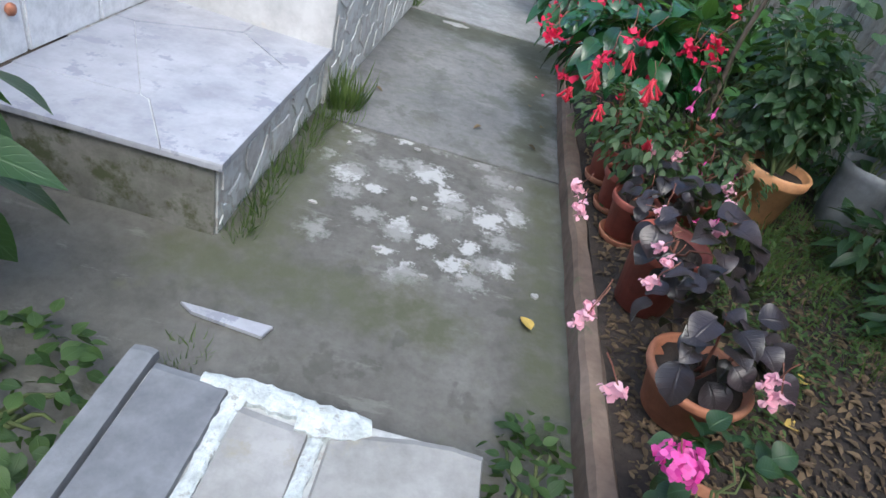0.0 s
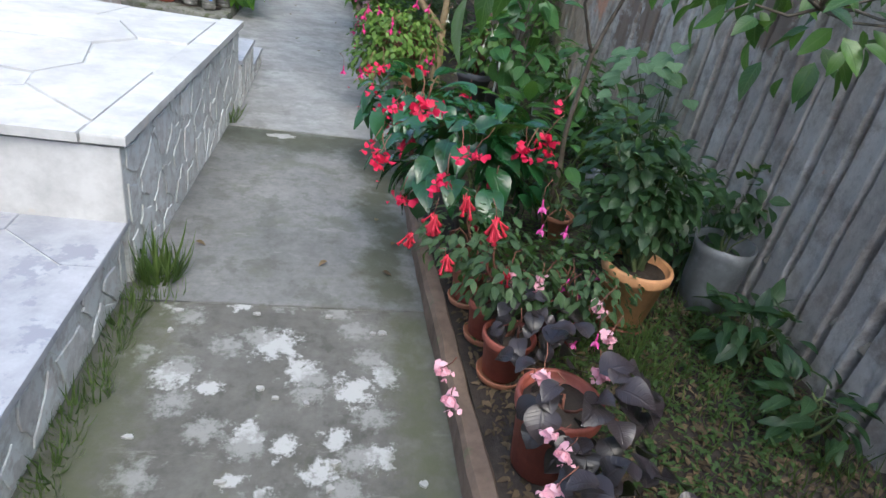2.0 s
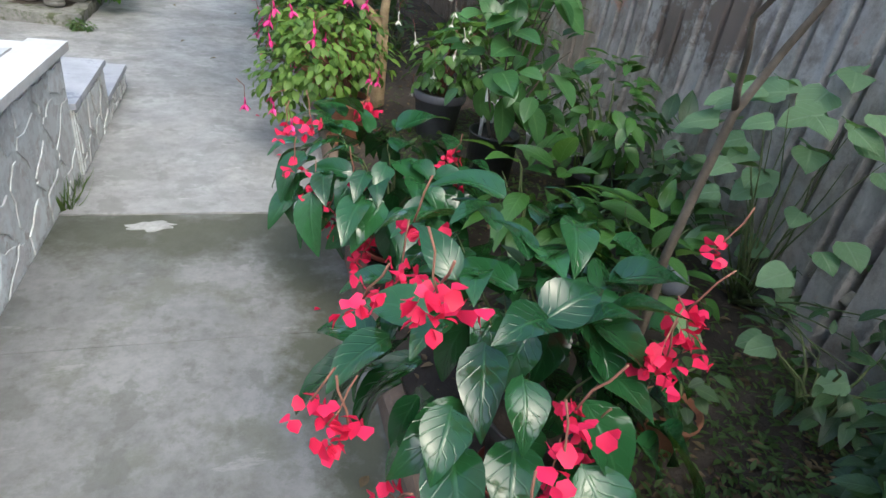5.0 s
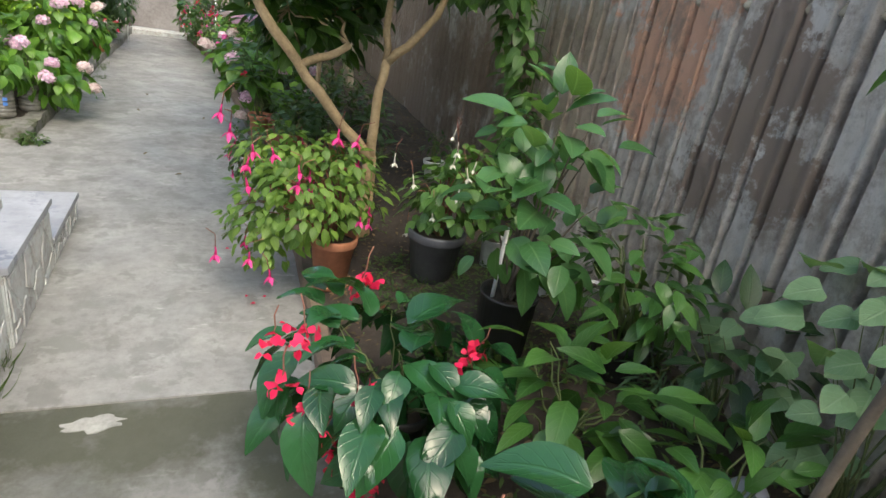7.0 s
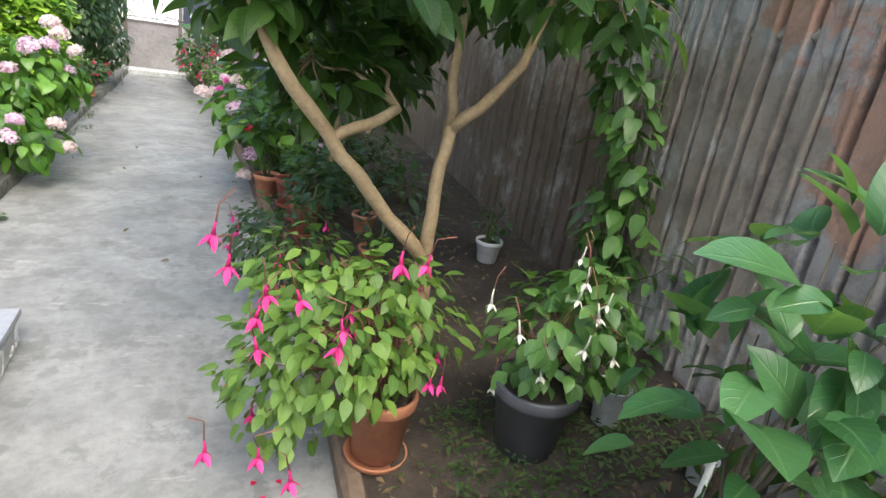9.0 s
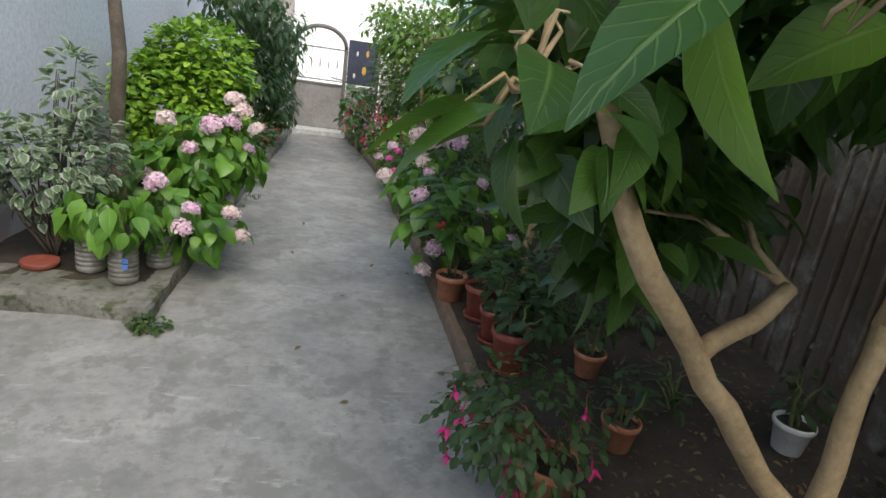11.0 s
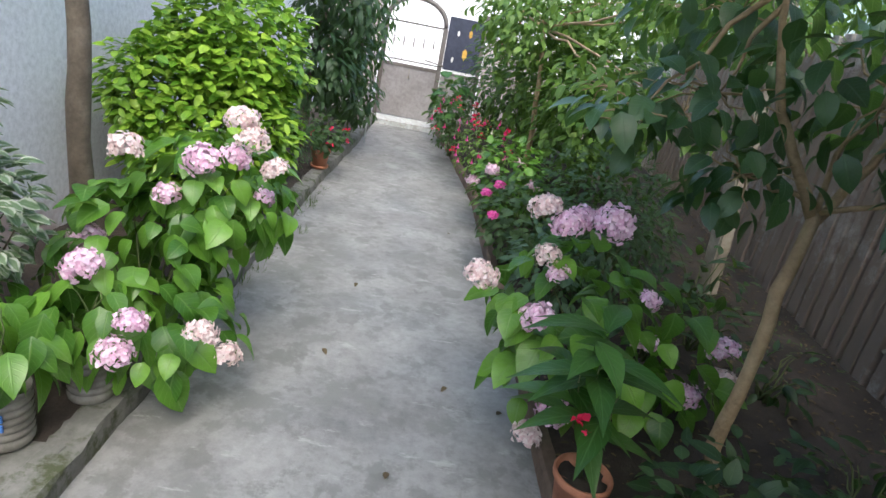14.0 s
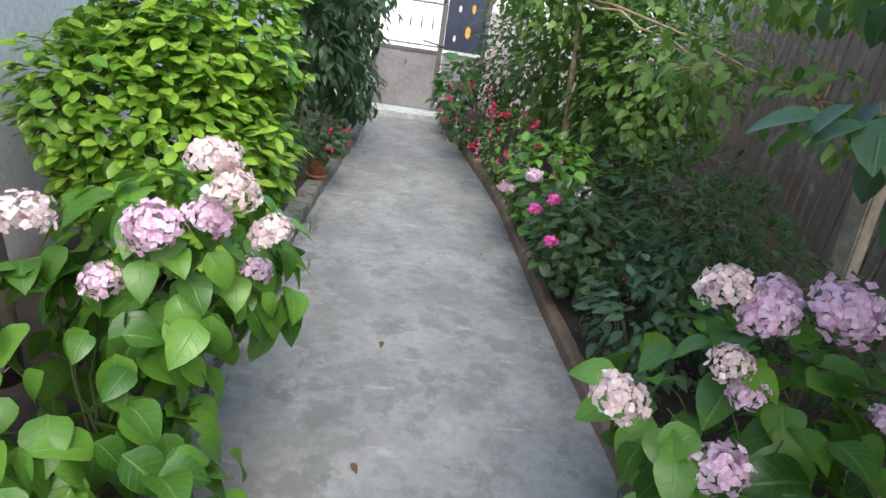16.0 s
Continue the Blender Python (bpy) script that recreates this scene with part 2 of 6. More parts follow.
M_GREYPOT = rough_surface("dark_grey_plastic_pot", (0.07, 0.07, 0.08), (0.09, 0.09, 0.10), (0.12, 0.12, 0.13), rough=0.5, big=8, bumps=0.05)
M_BAG = rough_surface("grey_plastic_planter_bag", (0.10, 0.105, 0.11), (0.15, 0.155, 0.16), (0.24, 0.25, 0.255), rough=0.4, big=7, bumps=0.3)
M_WHITEPOT = rough_surface("white_plastic_pot", (0.6, 0.6, 0.58), (0.7, 0.7, 0.69), (0.78, 0.78, 0.77), rough=0.4, big=9, bumps=0.05)
M_BARK = rough_surface("pale_brown_bark", (0.24, 0.165, 0.09), (0.37, 0.265, 0.15), (0.46, 0.35, 0.21), big=9, fine=60, bumps=0.6)
M_BARK_DARK = rough_surface("grey_brown_bark", (0.07, 0.055, 0.04), (0.12, 0.095, 0.07), (0.19, 0.155, 0.12), big=9, fine=60, bumps=0.6)
M_STEM = rough_surface("green_stem", (0.06, 0.09, 0.025), (0.10, 0.13, 0.045), (0.14, 0.16, 0.06), big=10, bumps=0.1)
M_STEM_RED = rough_surface("reddish_stem", (0.16, 0.06, 0.04), (0.22, 0.09, 0.06), (0.27, 0.13, 0.08), big=10, bumps=0.1)
M_POST = rough_surface("weathered_pale_post", (0.20, 0.17, 0.13), (0.33, 0.29, 0.23), (0.45, 0.41, 0.34), big=7, bumps=0.6)
M_IRON = rough_surface("dark_brown_painted_iron", (0.10, 0.085, 0.075), (0.14, 0.12, 0.11), (0.18, 0.16, 0.15), rough=0.5, big=4, bumps=0.1)
M_IRON_PANEL = rough_surface("grey_brown_gate_sheet", (0.20, 0.18, 0.18), (0.26, 0.24, 0.24), (0.31, 0.29, 0.29), rough=0.5, big=2, bumps=0.05)
M_NAVY = rough_surface("dark_blue_gate_sheet", (0.03, 0.035, 0.06), (0.045, 0.05, 0.08), (0.06, 0.065, 0.1), rough=0.4, big=4, bumps=0.05)
M_GOLD = rough_surface("yellow_ornament_paint", (0.6, 0.33, 0.05), (0.7, 0.42, 0.08), (0.75, 0.5, 0.12), rough=0.5, big=9, bumps=0.05)
M_STREET = rough_surface("sunlit_pale_wall", (0.78, 0.77, 0.75), (0.82, 0.81, 0.8), (0.85, 0.84, 0.83), big=1)
M_DRY = leaf_surface("dry_leaf", (0.05, 0.03, 0.018), (0.2, 0.135, 0.075), (0.13, 0.09, 0.05), 0.8, through_light=0.1)
M_YELLOWLEAF = leaf_surface("yellow_leaf", (0.5, 0.36, 0.08), (0.6, 0.42, 0.1), (0.4, 0.3, 0.1), 0.7, through_light=0.1)
M_GRASS = leaf_surface("grass_blade", (0.035, 0.075, 0.015), (0.11, 0.155, 0.04), (0.09, 0.14, 0.04), 0.5)
M_WEED = leaf_surface("weed_leaf", (0.022, 0.055, 0.014), (0.07, 0.125, 0.03), (0.09, 0.15, 0.05), 0.55)
M_L_CITRUS = leaf_surface("citrus_leaf", (0.013, 0.045, 0.011), (0.065, 0.145, 0.024), (0.12, 0.2, 0.06), 0.33)
M_L_LEMON = leaf_surface("dark_lemon_leaf", (0.025, 0.065, 0.03), (0.065, 0.135, 0.055), (0.08, 0.15, 0.07), 0.3)
M_L_FUCH = leaf_surface("fuchsia_leaf", (0.06, 0.135, 0.022), (0.175, 0.29, 0.045), (0.2, 0.3, 0.09), 0.5)
M_L_FUCHD = leaf_surface("dark_fuchsia_leaf", (0.022, 0.052, 0.02), (0.065, 0.12, 0.042), (0.12, 0.2, 0.08), 0.5)
M_L_BEG = leaf_surface("glossy_begonia_leaf", (0.008, 0.042, 0.014), (0.026, 0.10, 0.032), (0.035, 0.11, 0.04), 0.13, through_light=0.12, veins=6)
M_L_BEG.node_tree.nodes["Principled BSDF"].inputs["Coat Weight"].default_value = 0.2
M_L_BEG.node_tree.nodes["Principled BSDF"].inputs["Coat Roughness"].default_value = 0.08
M_L_BRONZE = leaf_surface("bronze_begonia_leaf", (0.012, 0.009, 0.011), (0.042, 0.032, 0.037), (0.035, 0.028, 0.03), 0.3, through_light=0.08)
M_L_HYD = leaf_surface("hydrangea_leaf", (0.04, 0.12, 0.015), (0.17, 0.35, 0.045), (0.2, 0.34, 0.09), 0.3, veins=7)
M_L_VAR = leaf_surface("variegated_leaf", (0.09, 0.15, 0.075), (0.15, 0.22, 0.12), (0.22, 0.3, 0.18), 0.45, edge=(0.42, 0.46, 0.37))
M_L_GOLD = leaf_surface("yellow_green_shrub_leaf", (0.10, 0.25, 0.02), (0.40, 0.60, 0.07), (0.38, 0.55, 0.1), 0.24)
M_L_DARK = leaf_surface("deep_green_leaf", (0.012, 0.038, 0.014), (0.045, 0.095, 0.035), (0.09, 0.16, 0.07), 0.4)
M_L_BROAD = leaf_surface("fresh_broad_leaf", (0.018, 0.065, 0.014), (0.075, 0.185, 0.04), (0.11, 0.22, 0.07), 0.3, veins=7)
M_L_CLIMB = leaf_surface("fresh_climber_leaf", (0.05, 0.125, 0.03), (0.15, 0.29, 0.07), (0.18, 0.3, 0.1), 0.36, veins=7)
M_L_GARD = leaf_surface("glossy_sapling_leaf", (0.025, 0.085, 0.03), (0.085, 0.20, 0.07), (0.13, 0.24, 0.09), 0.26, veins=7)
M_L_SQUASH = leaf_surface("soft_squash_leaf", (0.10, 0.19, 0.09), (0.17, 0.28, 0.14), (0.24, 0.34, 0.2), 0.6, veins=5)
M_L_GREY = leaf_surface("blue_green_leaf", (0.03, 0.07, 0.035), (0.08, 0.145, 0.08), (0.14, 0.22, 0.13), 0.5)
M_P_RED = petal_surface("red_petal", (0.58, 0.005, 0.045), (0.82, 0.02, 0.11))
M_P_CORAL = petal_surface("coral_red_petal", (0.66, 0.02, 0.06), (0.84, 0.08, 0.13))
M_P_MAG = petal_surface("magenta_petal", (0.60, 0.015, 0.16), (0.80, 0.06, 0.32))
M_P_HOT = petal_surface("hot_pink_petal", (0.72, 0.05, 0.36), (0.88, 0.2, 0.55))
M_P_PINK = petal_surface("light_pink_petal", (0.78, 0.36, 0.46), (0.88, 0.55, 0.62))
M_P_LILAC = petal_surface("lilac_pink_petal", (0.76, 0.46, 0.64), (0.93, 0.76, 0.85))
M_P_CREAM = petal_surface("faded_cream_pink_petal", (0.74, 0.54, 0.54), (0.92, 0.82, 0.79))
M_P_WHITE = petal_surface("creamy_white_petal", (0.7, 0.66, 0.55), (0.82, 0.8, 0.72))

# ---- builders ----
def as_mesh(name, v, f, uv=None, smooth=False):
    me = bpy.data.meshes.new(name)
    me.from_pydata([tuple(p) for p in v], [], [tuple(q) for q in f])
    if uv is not None:
        lay = me.uv_layers.new(name="UVMap")
        idx = np.empty(len(me.loops), dtype=np.int32)
        me.loops.foreach_get("vertex_index", idx)
        lay.data.foreach_set("uv", np.asarray(uv, dtype=np.float32)[idx].ravel())
    if smooth:
        me.polygons.foreach_set("use_smooth", [True] * len(me.polygons))
    me.update()
    return me


def part(name, geo, material, parent=None, label=""):
    """One mesh object from a bmesh or from mesh data."""
    if isinstance(geo, bmesh.types.BMesh):
        me = bpy.data.meshes.new(name)
        geo.to_mesh(me)
        geo.free()
    else:
        me = geo
    if not me.materials:
        me.materials.append(material)
    ob = new(name, me)
    ob.parent = parent
    return tagged(ob, label)


def thing(name, place, label, category, group="", kind=""):
    ob = new(name)
    ob.empty_display_size = 0.1
    ob.location = place
    return tagged(ob, label, category, group, kind)


def box(bm, lo, hi, bevel=0.0):
    c = [(a + b) / 2 for a, b in zip(lo, hi)]
    s = [abs(b - a) for a, b in zip(lo, hi)]
    got = bmesh.ops.create_cube(bm, size=1, matrix=Matrix.Translation(c) @ Matrix.Diagonal((*s, 1)))
    if bevel:
        vs = set(got["verts"])
        bmesh.ops.bevel(bm, geom=[e for e in bm.edges if e.verts[0] in vs], offset=bevel, segments=2, affect="EDGES")


def lathe(bm, profile, n=24, wob=0.0):
    rings = []
    for r, z in profile:
        rings.append([bm.verts.new((r * math.cos(2 * math.pi * i / n), r * math.sin(2 * math.pi * i / n), z)) for i in range(n)])
    for a, b in zip(rings, rings[1:]):
        for i in range(n):
            bm.faces.new((a[i], a[(i + 1) % n], b[(i + 1) % n], b[i])).smooth = True
    bm.faces.new(rings[0][::-1])
    bm.faces.new(rings[-1])


def tube(bm, pts, radii, sides=7):
    pts = [Vector(p) for p in pts]
    rings = []
    for i, p in enumerate(pts):
        d = (pts[min(i + 1, len(pts) - 1)] - pts[max(i - 1, 0)]).normalized()
        a = d.cross(Vector((0.31, 0.95, 0.05))).normalized()
        b = d.cross(a)
        rings.append([bm.verts.new(p + radii[i] * (math.cos(2 * math.pi * k / sides) * a + math.sin(2 * math.pi * k / sides) * b)) for k in range(sides)])
    for a, b in zip(rings, rings[1:]):
        for k in range(sides):
            bm.faces.new((a[k], a[(k + 1) % sides], b[(k + 1) % sides], b[k])).smooth = True
    bm.faces.new(rings[0][::-1])
    bm.faces.new(rings[-1])


def bent(a, b, n=6, sag=0.1, rnd=0.02, rng=random):
    """A wavering line from a to b that rises first (sag > 0) or hangs."""
    a, b = Vector(a), Vector(b)
    out = []
    for i in range(n + 1):
        s = i / n
        p = a.lerp(b, s)
        p.z += sag * 4 * s * (1 - s)
        if 0 < i < n:
            p += Vector([rng.uniform(-rnd, rnd) for _ in range(3)])
        out.append(p)
    return out


SHAPES = {
    "ovate": lambda s: math.sin(math.pi * s ** 0.75) ** 0.9,
    "lance": lambda s: math.sin(math.pi * s ** 0.85) ** 1.3,
    "heart": lambda s: (0.55 + 0.45 * min(1, s / 0.22)) * (1 - s ** 2.2) ** 0.8,
    "broad": lambda s: math.sin(math.pi * s ** 0.8) ** 0.7,
    "round": lambda s: math.sin(math.pi * s ** 0.95) ** 0.6,
    "blade": lambda s: (1 - s) ** 0.7,
}


def leaf_shape(length, width, shape="ovate", fold=0.15, droop=0.25, seg=5, wave=0.0):
    f = SHAPES[shape]
    v, uv, q = [], [], []
    for i in range(seg + 1):
        s = i / seg
        w = width / 2 * max(0.02, f(min(max(s, 0.001), 0.999)))
        z = -droop * length * s * s
        for k, u in enumerate((-1, 0, 1)):
            v.append((u * w, length * s * (1 - 0.15 * droop * s), z + abs(u) * fold * w + wave * width * math.sin(7 * s + 2 * u) * abs(u)))
            uv.append((0.5 + u * 0.5, s))
    for i in range(seg):
        for k in (0, 1):
            q.append((3 * i + k, 3 * i + k + 1, 3 * i + k + 4, 3 * i + k + 3))
    return np.array(v), q, np.array(uv)


def facing(pos, along, up, scale=1.0):
    d = Vector(along).normalized()
    x = d.cross(Vector(up))
    if x.length < 1e-3:
        x = d.cross(Vector((0.3, 0.9, 0.1)))
    x.normalize()
    z = x.cross(d)
    m = Matrix((x, d, z)).transposed().to_4x4()
    return Matrix.Translation(pos) @ m @ Matrix.Diagonal((scale, scale, scale, 1))


def joined(name, shape, mats, smooth=True):
    v, q, uv = shape
    ms = np.array([[list(r) for r in m] for m in mats])
    n = len(v)
    pts = np.einsum("mij,nj->mni", ms[:, :3, :3], v) + ms[:, None, :3, 3]
    faces = (np.array(q)[None] + (np.arange(len(ms)) * n)[:, None, None]).reshape(-1, len(q[0]))
    return as_mesh(name, pts.reshape(-1, 3), faces.tolist(), np.tile(uv, (len(ms), 1)), smooth)


def crown_places(rng, blobs, size=(0.8, 1.2), hang=0.3, shell=0.55, out=0.9):
    """Leaf poses in and on blobs (centre, radii, count); leaves look outwards and hang."""
    mats = []
    for c, r, n in blobs:
        c = Vector(c)
        for _ in range(n):
            u = Vector([rng.gauss(0, 1) for _ in range(3)]).normalized()
            k = shell + (1 - shell) * rng.random() ** 0.6
            k *= 1 + 0.16 * noise.noise(u * 2.3 + c)
            p = c + Vector((u.x * r[0] * k, u.y * r[1] * k, u.z * r[2] * k))
            d = u * out + Vector([rng.uniform(-0.7, 0.7) for _ in range(3)])
            d.z = d.z * 0.6 - hang
            up = u * 0.6 + Vector((rng.uniform(-0.4, 0.4), rng.uniform(-0.4, 0.4), 1))
            mats.append(facing(p, d, up, rng.uniform(*size)))
    return mats


def twigs(rng, root, blobs, per=7, r0=0.008, rise=0.05):
    bm = bmesh.new()
    for c, r, _ in blobs:
        for _ in range(per):
            u = Vector([rng.gauss(0, 1) for _ in range(3)]).normalized() * 0.75
            tip = Vector(c) + Vector((u.x * r[0], u.y * r[1], u.z * r[2]))
            st = Vector(root) + Vector((rng.uniform(-0.02, 0.02), rng.uniform(-0.02, 0.02), 0))
            tube(bm, bent(st, tip, 5, rise, 0.015, rng), [r0 * (1 - 0.75 * i / 5) for i in range(6)], 5)
    return bm


def growth(name, geo, material, parent):
    return tagged(part(name, geo, material, parent), "", "", "", "stuff")


# pots, built about their base centre
def pot_parts(owner, r, h, mat, base_z=0.0, saucer=None, rim=True, taper=0.72, tilt=None, at=(0, 0)):
    bm = bmesh.new()
    rb = r * taper
    prof = [(rb * 0.9, 0), (rb, 0.004)]
    if rim:
        prof += [(r * 0.93, h * 0.8), (r * 1.0, h * 0.81), (r * 1.04, h * 0.86), (r * 1.05, h * 0.97), (r * 1.02, h), (r * 0.95, h), (r * 0.92, h * 0.97)]
    else:
        prof += [(r * 0.99, h * 0.96), (r * 1.03, h * 0.965), (r * 1.03, h), (r * 0.98, h), (r * 0.95, h * 0.97)]
    prof += [(r * 0.88, h * 0.86), (0.01, h * 0.855)]
    lathe(bm, prof, 28)
    p = part("pot", bm, mat, owner)
    z0 = base_z + (0.02 if saucer else 0)
    p.location = (at[0], at[1], z0)
    bm = bmesh.new()
    lathe(bm, [(r * 0.86, h * 0.84), (r * 0.87, h * 0.875), (r * 0.5, h * 0.89), (0.01, h * 0.9)], 20)
    for v in bm.verts:
        v.co.z += 0.012 * noise.noise(v.co * 40)
    s = part("potting_soil", bm, M_SOIL, owner)
    s.location = p.location
    if saucer:
        bm = bmesh.new()
        rs = rb * 1.35
        lathe(bm, [(rs * 0.85, 0), (rs * 0.9, 0.003), (rs, 0.026), (rs * 0.97, 0.03), (rs * 0.9, 0.008), (0.01, 0.007)], 28)
        q = part("saucer", bm, saucer, owner)
        q.location = (at[0], at[1], base_z)
    return z0 + h * 0.87


# flowers: shared mesh data
def floret_head(name, rng, radius, florets, petal, mat, flat=0.75):
    tpl = leaf_shape(petal, petal * 0.95, "round", 0.1, 0.2, 3)
    mats = []
    for i in range(florets):
        z = 1 - 1.55 * (i + 0.5) / florets
        a = i * 2.39996 + rng.uniform(-0.2, 0.2)
        q = math.sqrt(max(0, 1 - z * z))
        u = Vector((q * math.cos(a), q * math.sin(a), z))
        p = Vector((u.x * radius, u.y * radius, u.z * radius * flat)) * rng.uniform(0.72, 1.16)
        t0 = u.orthogonal().normalized()
        t1 = u.cross(t0)
        b = rng.uniform(0, 6)
        u = (u + 0.55 * Vector([rng.gauss(0, 0.6) for _ in range(3)])).normalized()
        t0 = u.orthogonal().normalized()
        t1 = u.cross(t0)
        for k in range(4):
            w = math.cos(b + k * math.pi / 2) * t0 + math.sin(b + k * math.pi / 2) * t1 + rng.uniform(-0.1, 0.7) * u
            mats.append(facing(p, w, u, rng.uniform(0.8, 1.15)))
    for i in range(14):
        u = Vector([rng.gauss(0, 1) for _ in range(3)]).normalized()
        mats.append(facing(u * radius * 0.38 - u.orthogonal().normalized() * petal * 0.6, u.orthogonal(), u, 1.2))
    me = joined(name, tpl, mats)
    me.materials.append(mat)
    return me


def fuchsia_flower(name, sepal, tube_len, size, mat):
    bm = bmesh.new()
    tube(bm, [(0, 0, 0), (0.001, 0, -tube_len * 0.5), (0, 0, -tube_len)], [size * 0.10, size * 0.12, size * 0.2], 6)
    for k in range(4):
        a = k * math.pi / 2
        v, q, _ = leaf_shape(sepal, sepal * 0.42, "lance", 0.2, 0.1, 3)
        m = Matrix.Translation((0, 0, -tube_len)) @ Matrix.Rotation(a, 4, "Z") @ Matrix.Rotation(-0.75, 4, "X")
        vs = [bm.verts.new(m @ Vector(p)) for p in v]
        for f in q:
            bm.faces.new([vs[i] for i in f])
    lathe2 = [(size * 0.16, -tube_len), (size * 0.3, -tube_len - size * 0.5), (size * 0.34, -tube_len - size * 0.75), (size * 0.1, -tube_len - size * 0.7)]
    lathe(bm, lathe2[::-1], 8)
    tube(bm, [(0, 0, -tube_len - size * 0.6), (0.002, 0, -tube_len - size * 1.5)], [size * 0.03, size * 0.02], 4)
    me = bpy.data.meshes.new(name)
    bm.to_mesh(me)
    bm.free()
    me.materials.append(mat)
    return me


def trumpet_cluster(name, rng, n, length, mat):
    bm = bmesh.new()
    for i in range(n):
        a = rng.uniform(0, 6.28)
        q = rng.uniform(0.1, 0.75)
        d = Vector((math.cos(a) * q, math.sin(a) * q, -1)).normalized()
        L = length * rng.uniform(0.65, 1.1)
        p0 = Vector((rng.uniform(-0.012, 0.012), rng.uniform(-0.012, 0.012), 0))
        tube(bm, [p0, p0 + d * L * 0.5, p0 + d * L * 0.85, p0 + d * L], [0.0013, 0.0026, 0.0042, 0.008], 6)
    me = bpy.data.meshes.new(name)
    bm.to_mesh(me)
    bm.free()
    me.materials.append(mat)
    return me


def wing_cluster(name, rng, n, petal, mat):
    tpl = leaf_shape(petal, petal * 1.05, "round", 0.25, 0.2, 3)
    mats = []
    for i in range(n):
        p = Vector((rng.gauss(0, 1), rng.gauss(0, 1), rng.gauss(0, 0.8) - 0.6)) * petal * 0.75
        for k in range(2):
            d = Vector((rng.uniform(-1, 1), rng.uniform(-1, 1), rng.uniform(-1, 0.3)))
            mats.append(facing(p, d, (rng.uniform(-1, 1), rng.uniform(-1, 1), 0.6), rng.uniform(0.7, 1.2)))
    me = joined(name, tpl, mats)
    me.materials.append(mat)
    return me


frng = random.Random(5)
HYD_LILAC = [floret_head("lilac_head", frng, 0.058, 120, 0.0128, M_P_LILAC, 0.85) for _ in range(2)]
HYD_CREAM = [floret_head("cream_head", frng, 0.055, 110, 0.0122, M_P_CREAM, 0.85) for _ in range(2)]
GER_HOT = floret_head("hot_pink_head", frng, 0.042, 26, 0.015, M_P_HOT)
BEG_PINK = wing_cluster("light_pink_blossom", frng, 10, 0.019, M_P_PINK)
FUCH_MAG = fuchsia_flower("magenta_fuchsia", 0.028, 0.02, 0.02, M_P_MAG)
FUCH_WHITE = fuchsia_flower("white_fuchsia", 0.02, 0.03, 0.014, M_P_WHITE)
FUCH_PINK = fuchsia_flower("pink_bud_fuchsia", 0.022, 0.018, 0.018, M_P_HOT)
TRUMPETS = [trumpet_cluster("coral_trumpets", frng, k, 0.075, M_P_CORAL) for k in (9, 14)]
WINGS = [wing_cluster("red_wings", frng, k, 0.021, M_P_RED) for k in (5, 8, 11)]


def put(name, me, owner, local, turn=0.0, scale=1.0, label=""):
    ob = new(name, me)
    ob.parent = owner
    ob.location = local
    ob.rotation_euler = (0, 0, turn)
    ob.scale = (scale, scale, scale)
    return tagged(ob, label)


def leaf_data(name, shape, mat):
    v, q, uv = shape
    me = as_mesh(name, v, q, uv, True)
    me.materials.append(mat)
    return me


def leaf_objects(owner, datas, mats, rng, name="leaf"):
    for m in mats:
        ob = new(name, rng.choice(datas))
        ob.parent = owner
        ob.matrix_basis = m


# ---- the ground plan ----
KERB = [(-1.6, 0.46), (0, 0.45), (3, 0.46), (4.4, 0.50), (5.5, 0.56), (8, 0.50), (9, 0.47), (10.2, 0.39), (12, 0.31), (14, 0.05), (15.6, -0.22)]


def kerb_x(y):
    return float(np.interp(y, [k[0] for k in KERB], [k[1] for k in KERB]))


def fence_x(y):
    return 1.84 + 0.085 * (y - 4.5)


def soil_z(x, y):
    d = max(0.0, x - kerb_x(y) - 0.1)
    return 0.085 + 0.17 * min(1.0, d / 0.7) + 0.03 * min(1, max(0, d - 0.7) / 0.5) + 0.016 * noise.noise((x * 3, y * 3, 0)) + 0.006 * noise.noise((x * 14, y * 14, 2))


def bed(x, y, dz=0.0):
    return (x, y, soil_z(x, y) + dz)


def voronoi_cells(rng, w, h, n, stretch=1.0):
    seeds = []
    while len(seeds) < n:
        best = max(((rng.uniform(0, w), rng.uniform(0, h)) for _ in range(8)), key=lambda p: min([(p[0] - s[0]) ** 2 + (p[1] - s[1]) ** 2 for s in seeds] or [9]))
        seeds.append(best)
    cells = []
    for i, (sx, sy) in enumerate(seeds):
        poly = [(0, 0), (w, 0), (w, h), (0, h)]
        for j, (tx, ty) in enumerate(seeds):
            if i == j:
                continue
            mx, my, nx, ny = (sx + tx) / 2, (sy + ty) / 2, tx - sx, ty - sy
            out = []
            for (ax, ay), (bx, by) in zip(poly, poly[1:] + poly[:1]):
                da, db = (ax - mx) * nx + (ay - my) * ny, (bx - mx) * nx + (by - my) * ny
                if da <= 0:
                    out.append((ax, ay))
                if (da < 0) != (db < 0) and da != db:
                    k = da / (da - db)
                    out.append((ax + k * (bx - ax), ay + k * (by - ay)))
            poly = out
            if not poly:
                break
        if len(poly) > 2:
            cells.append(poly)
    return cells


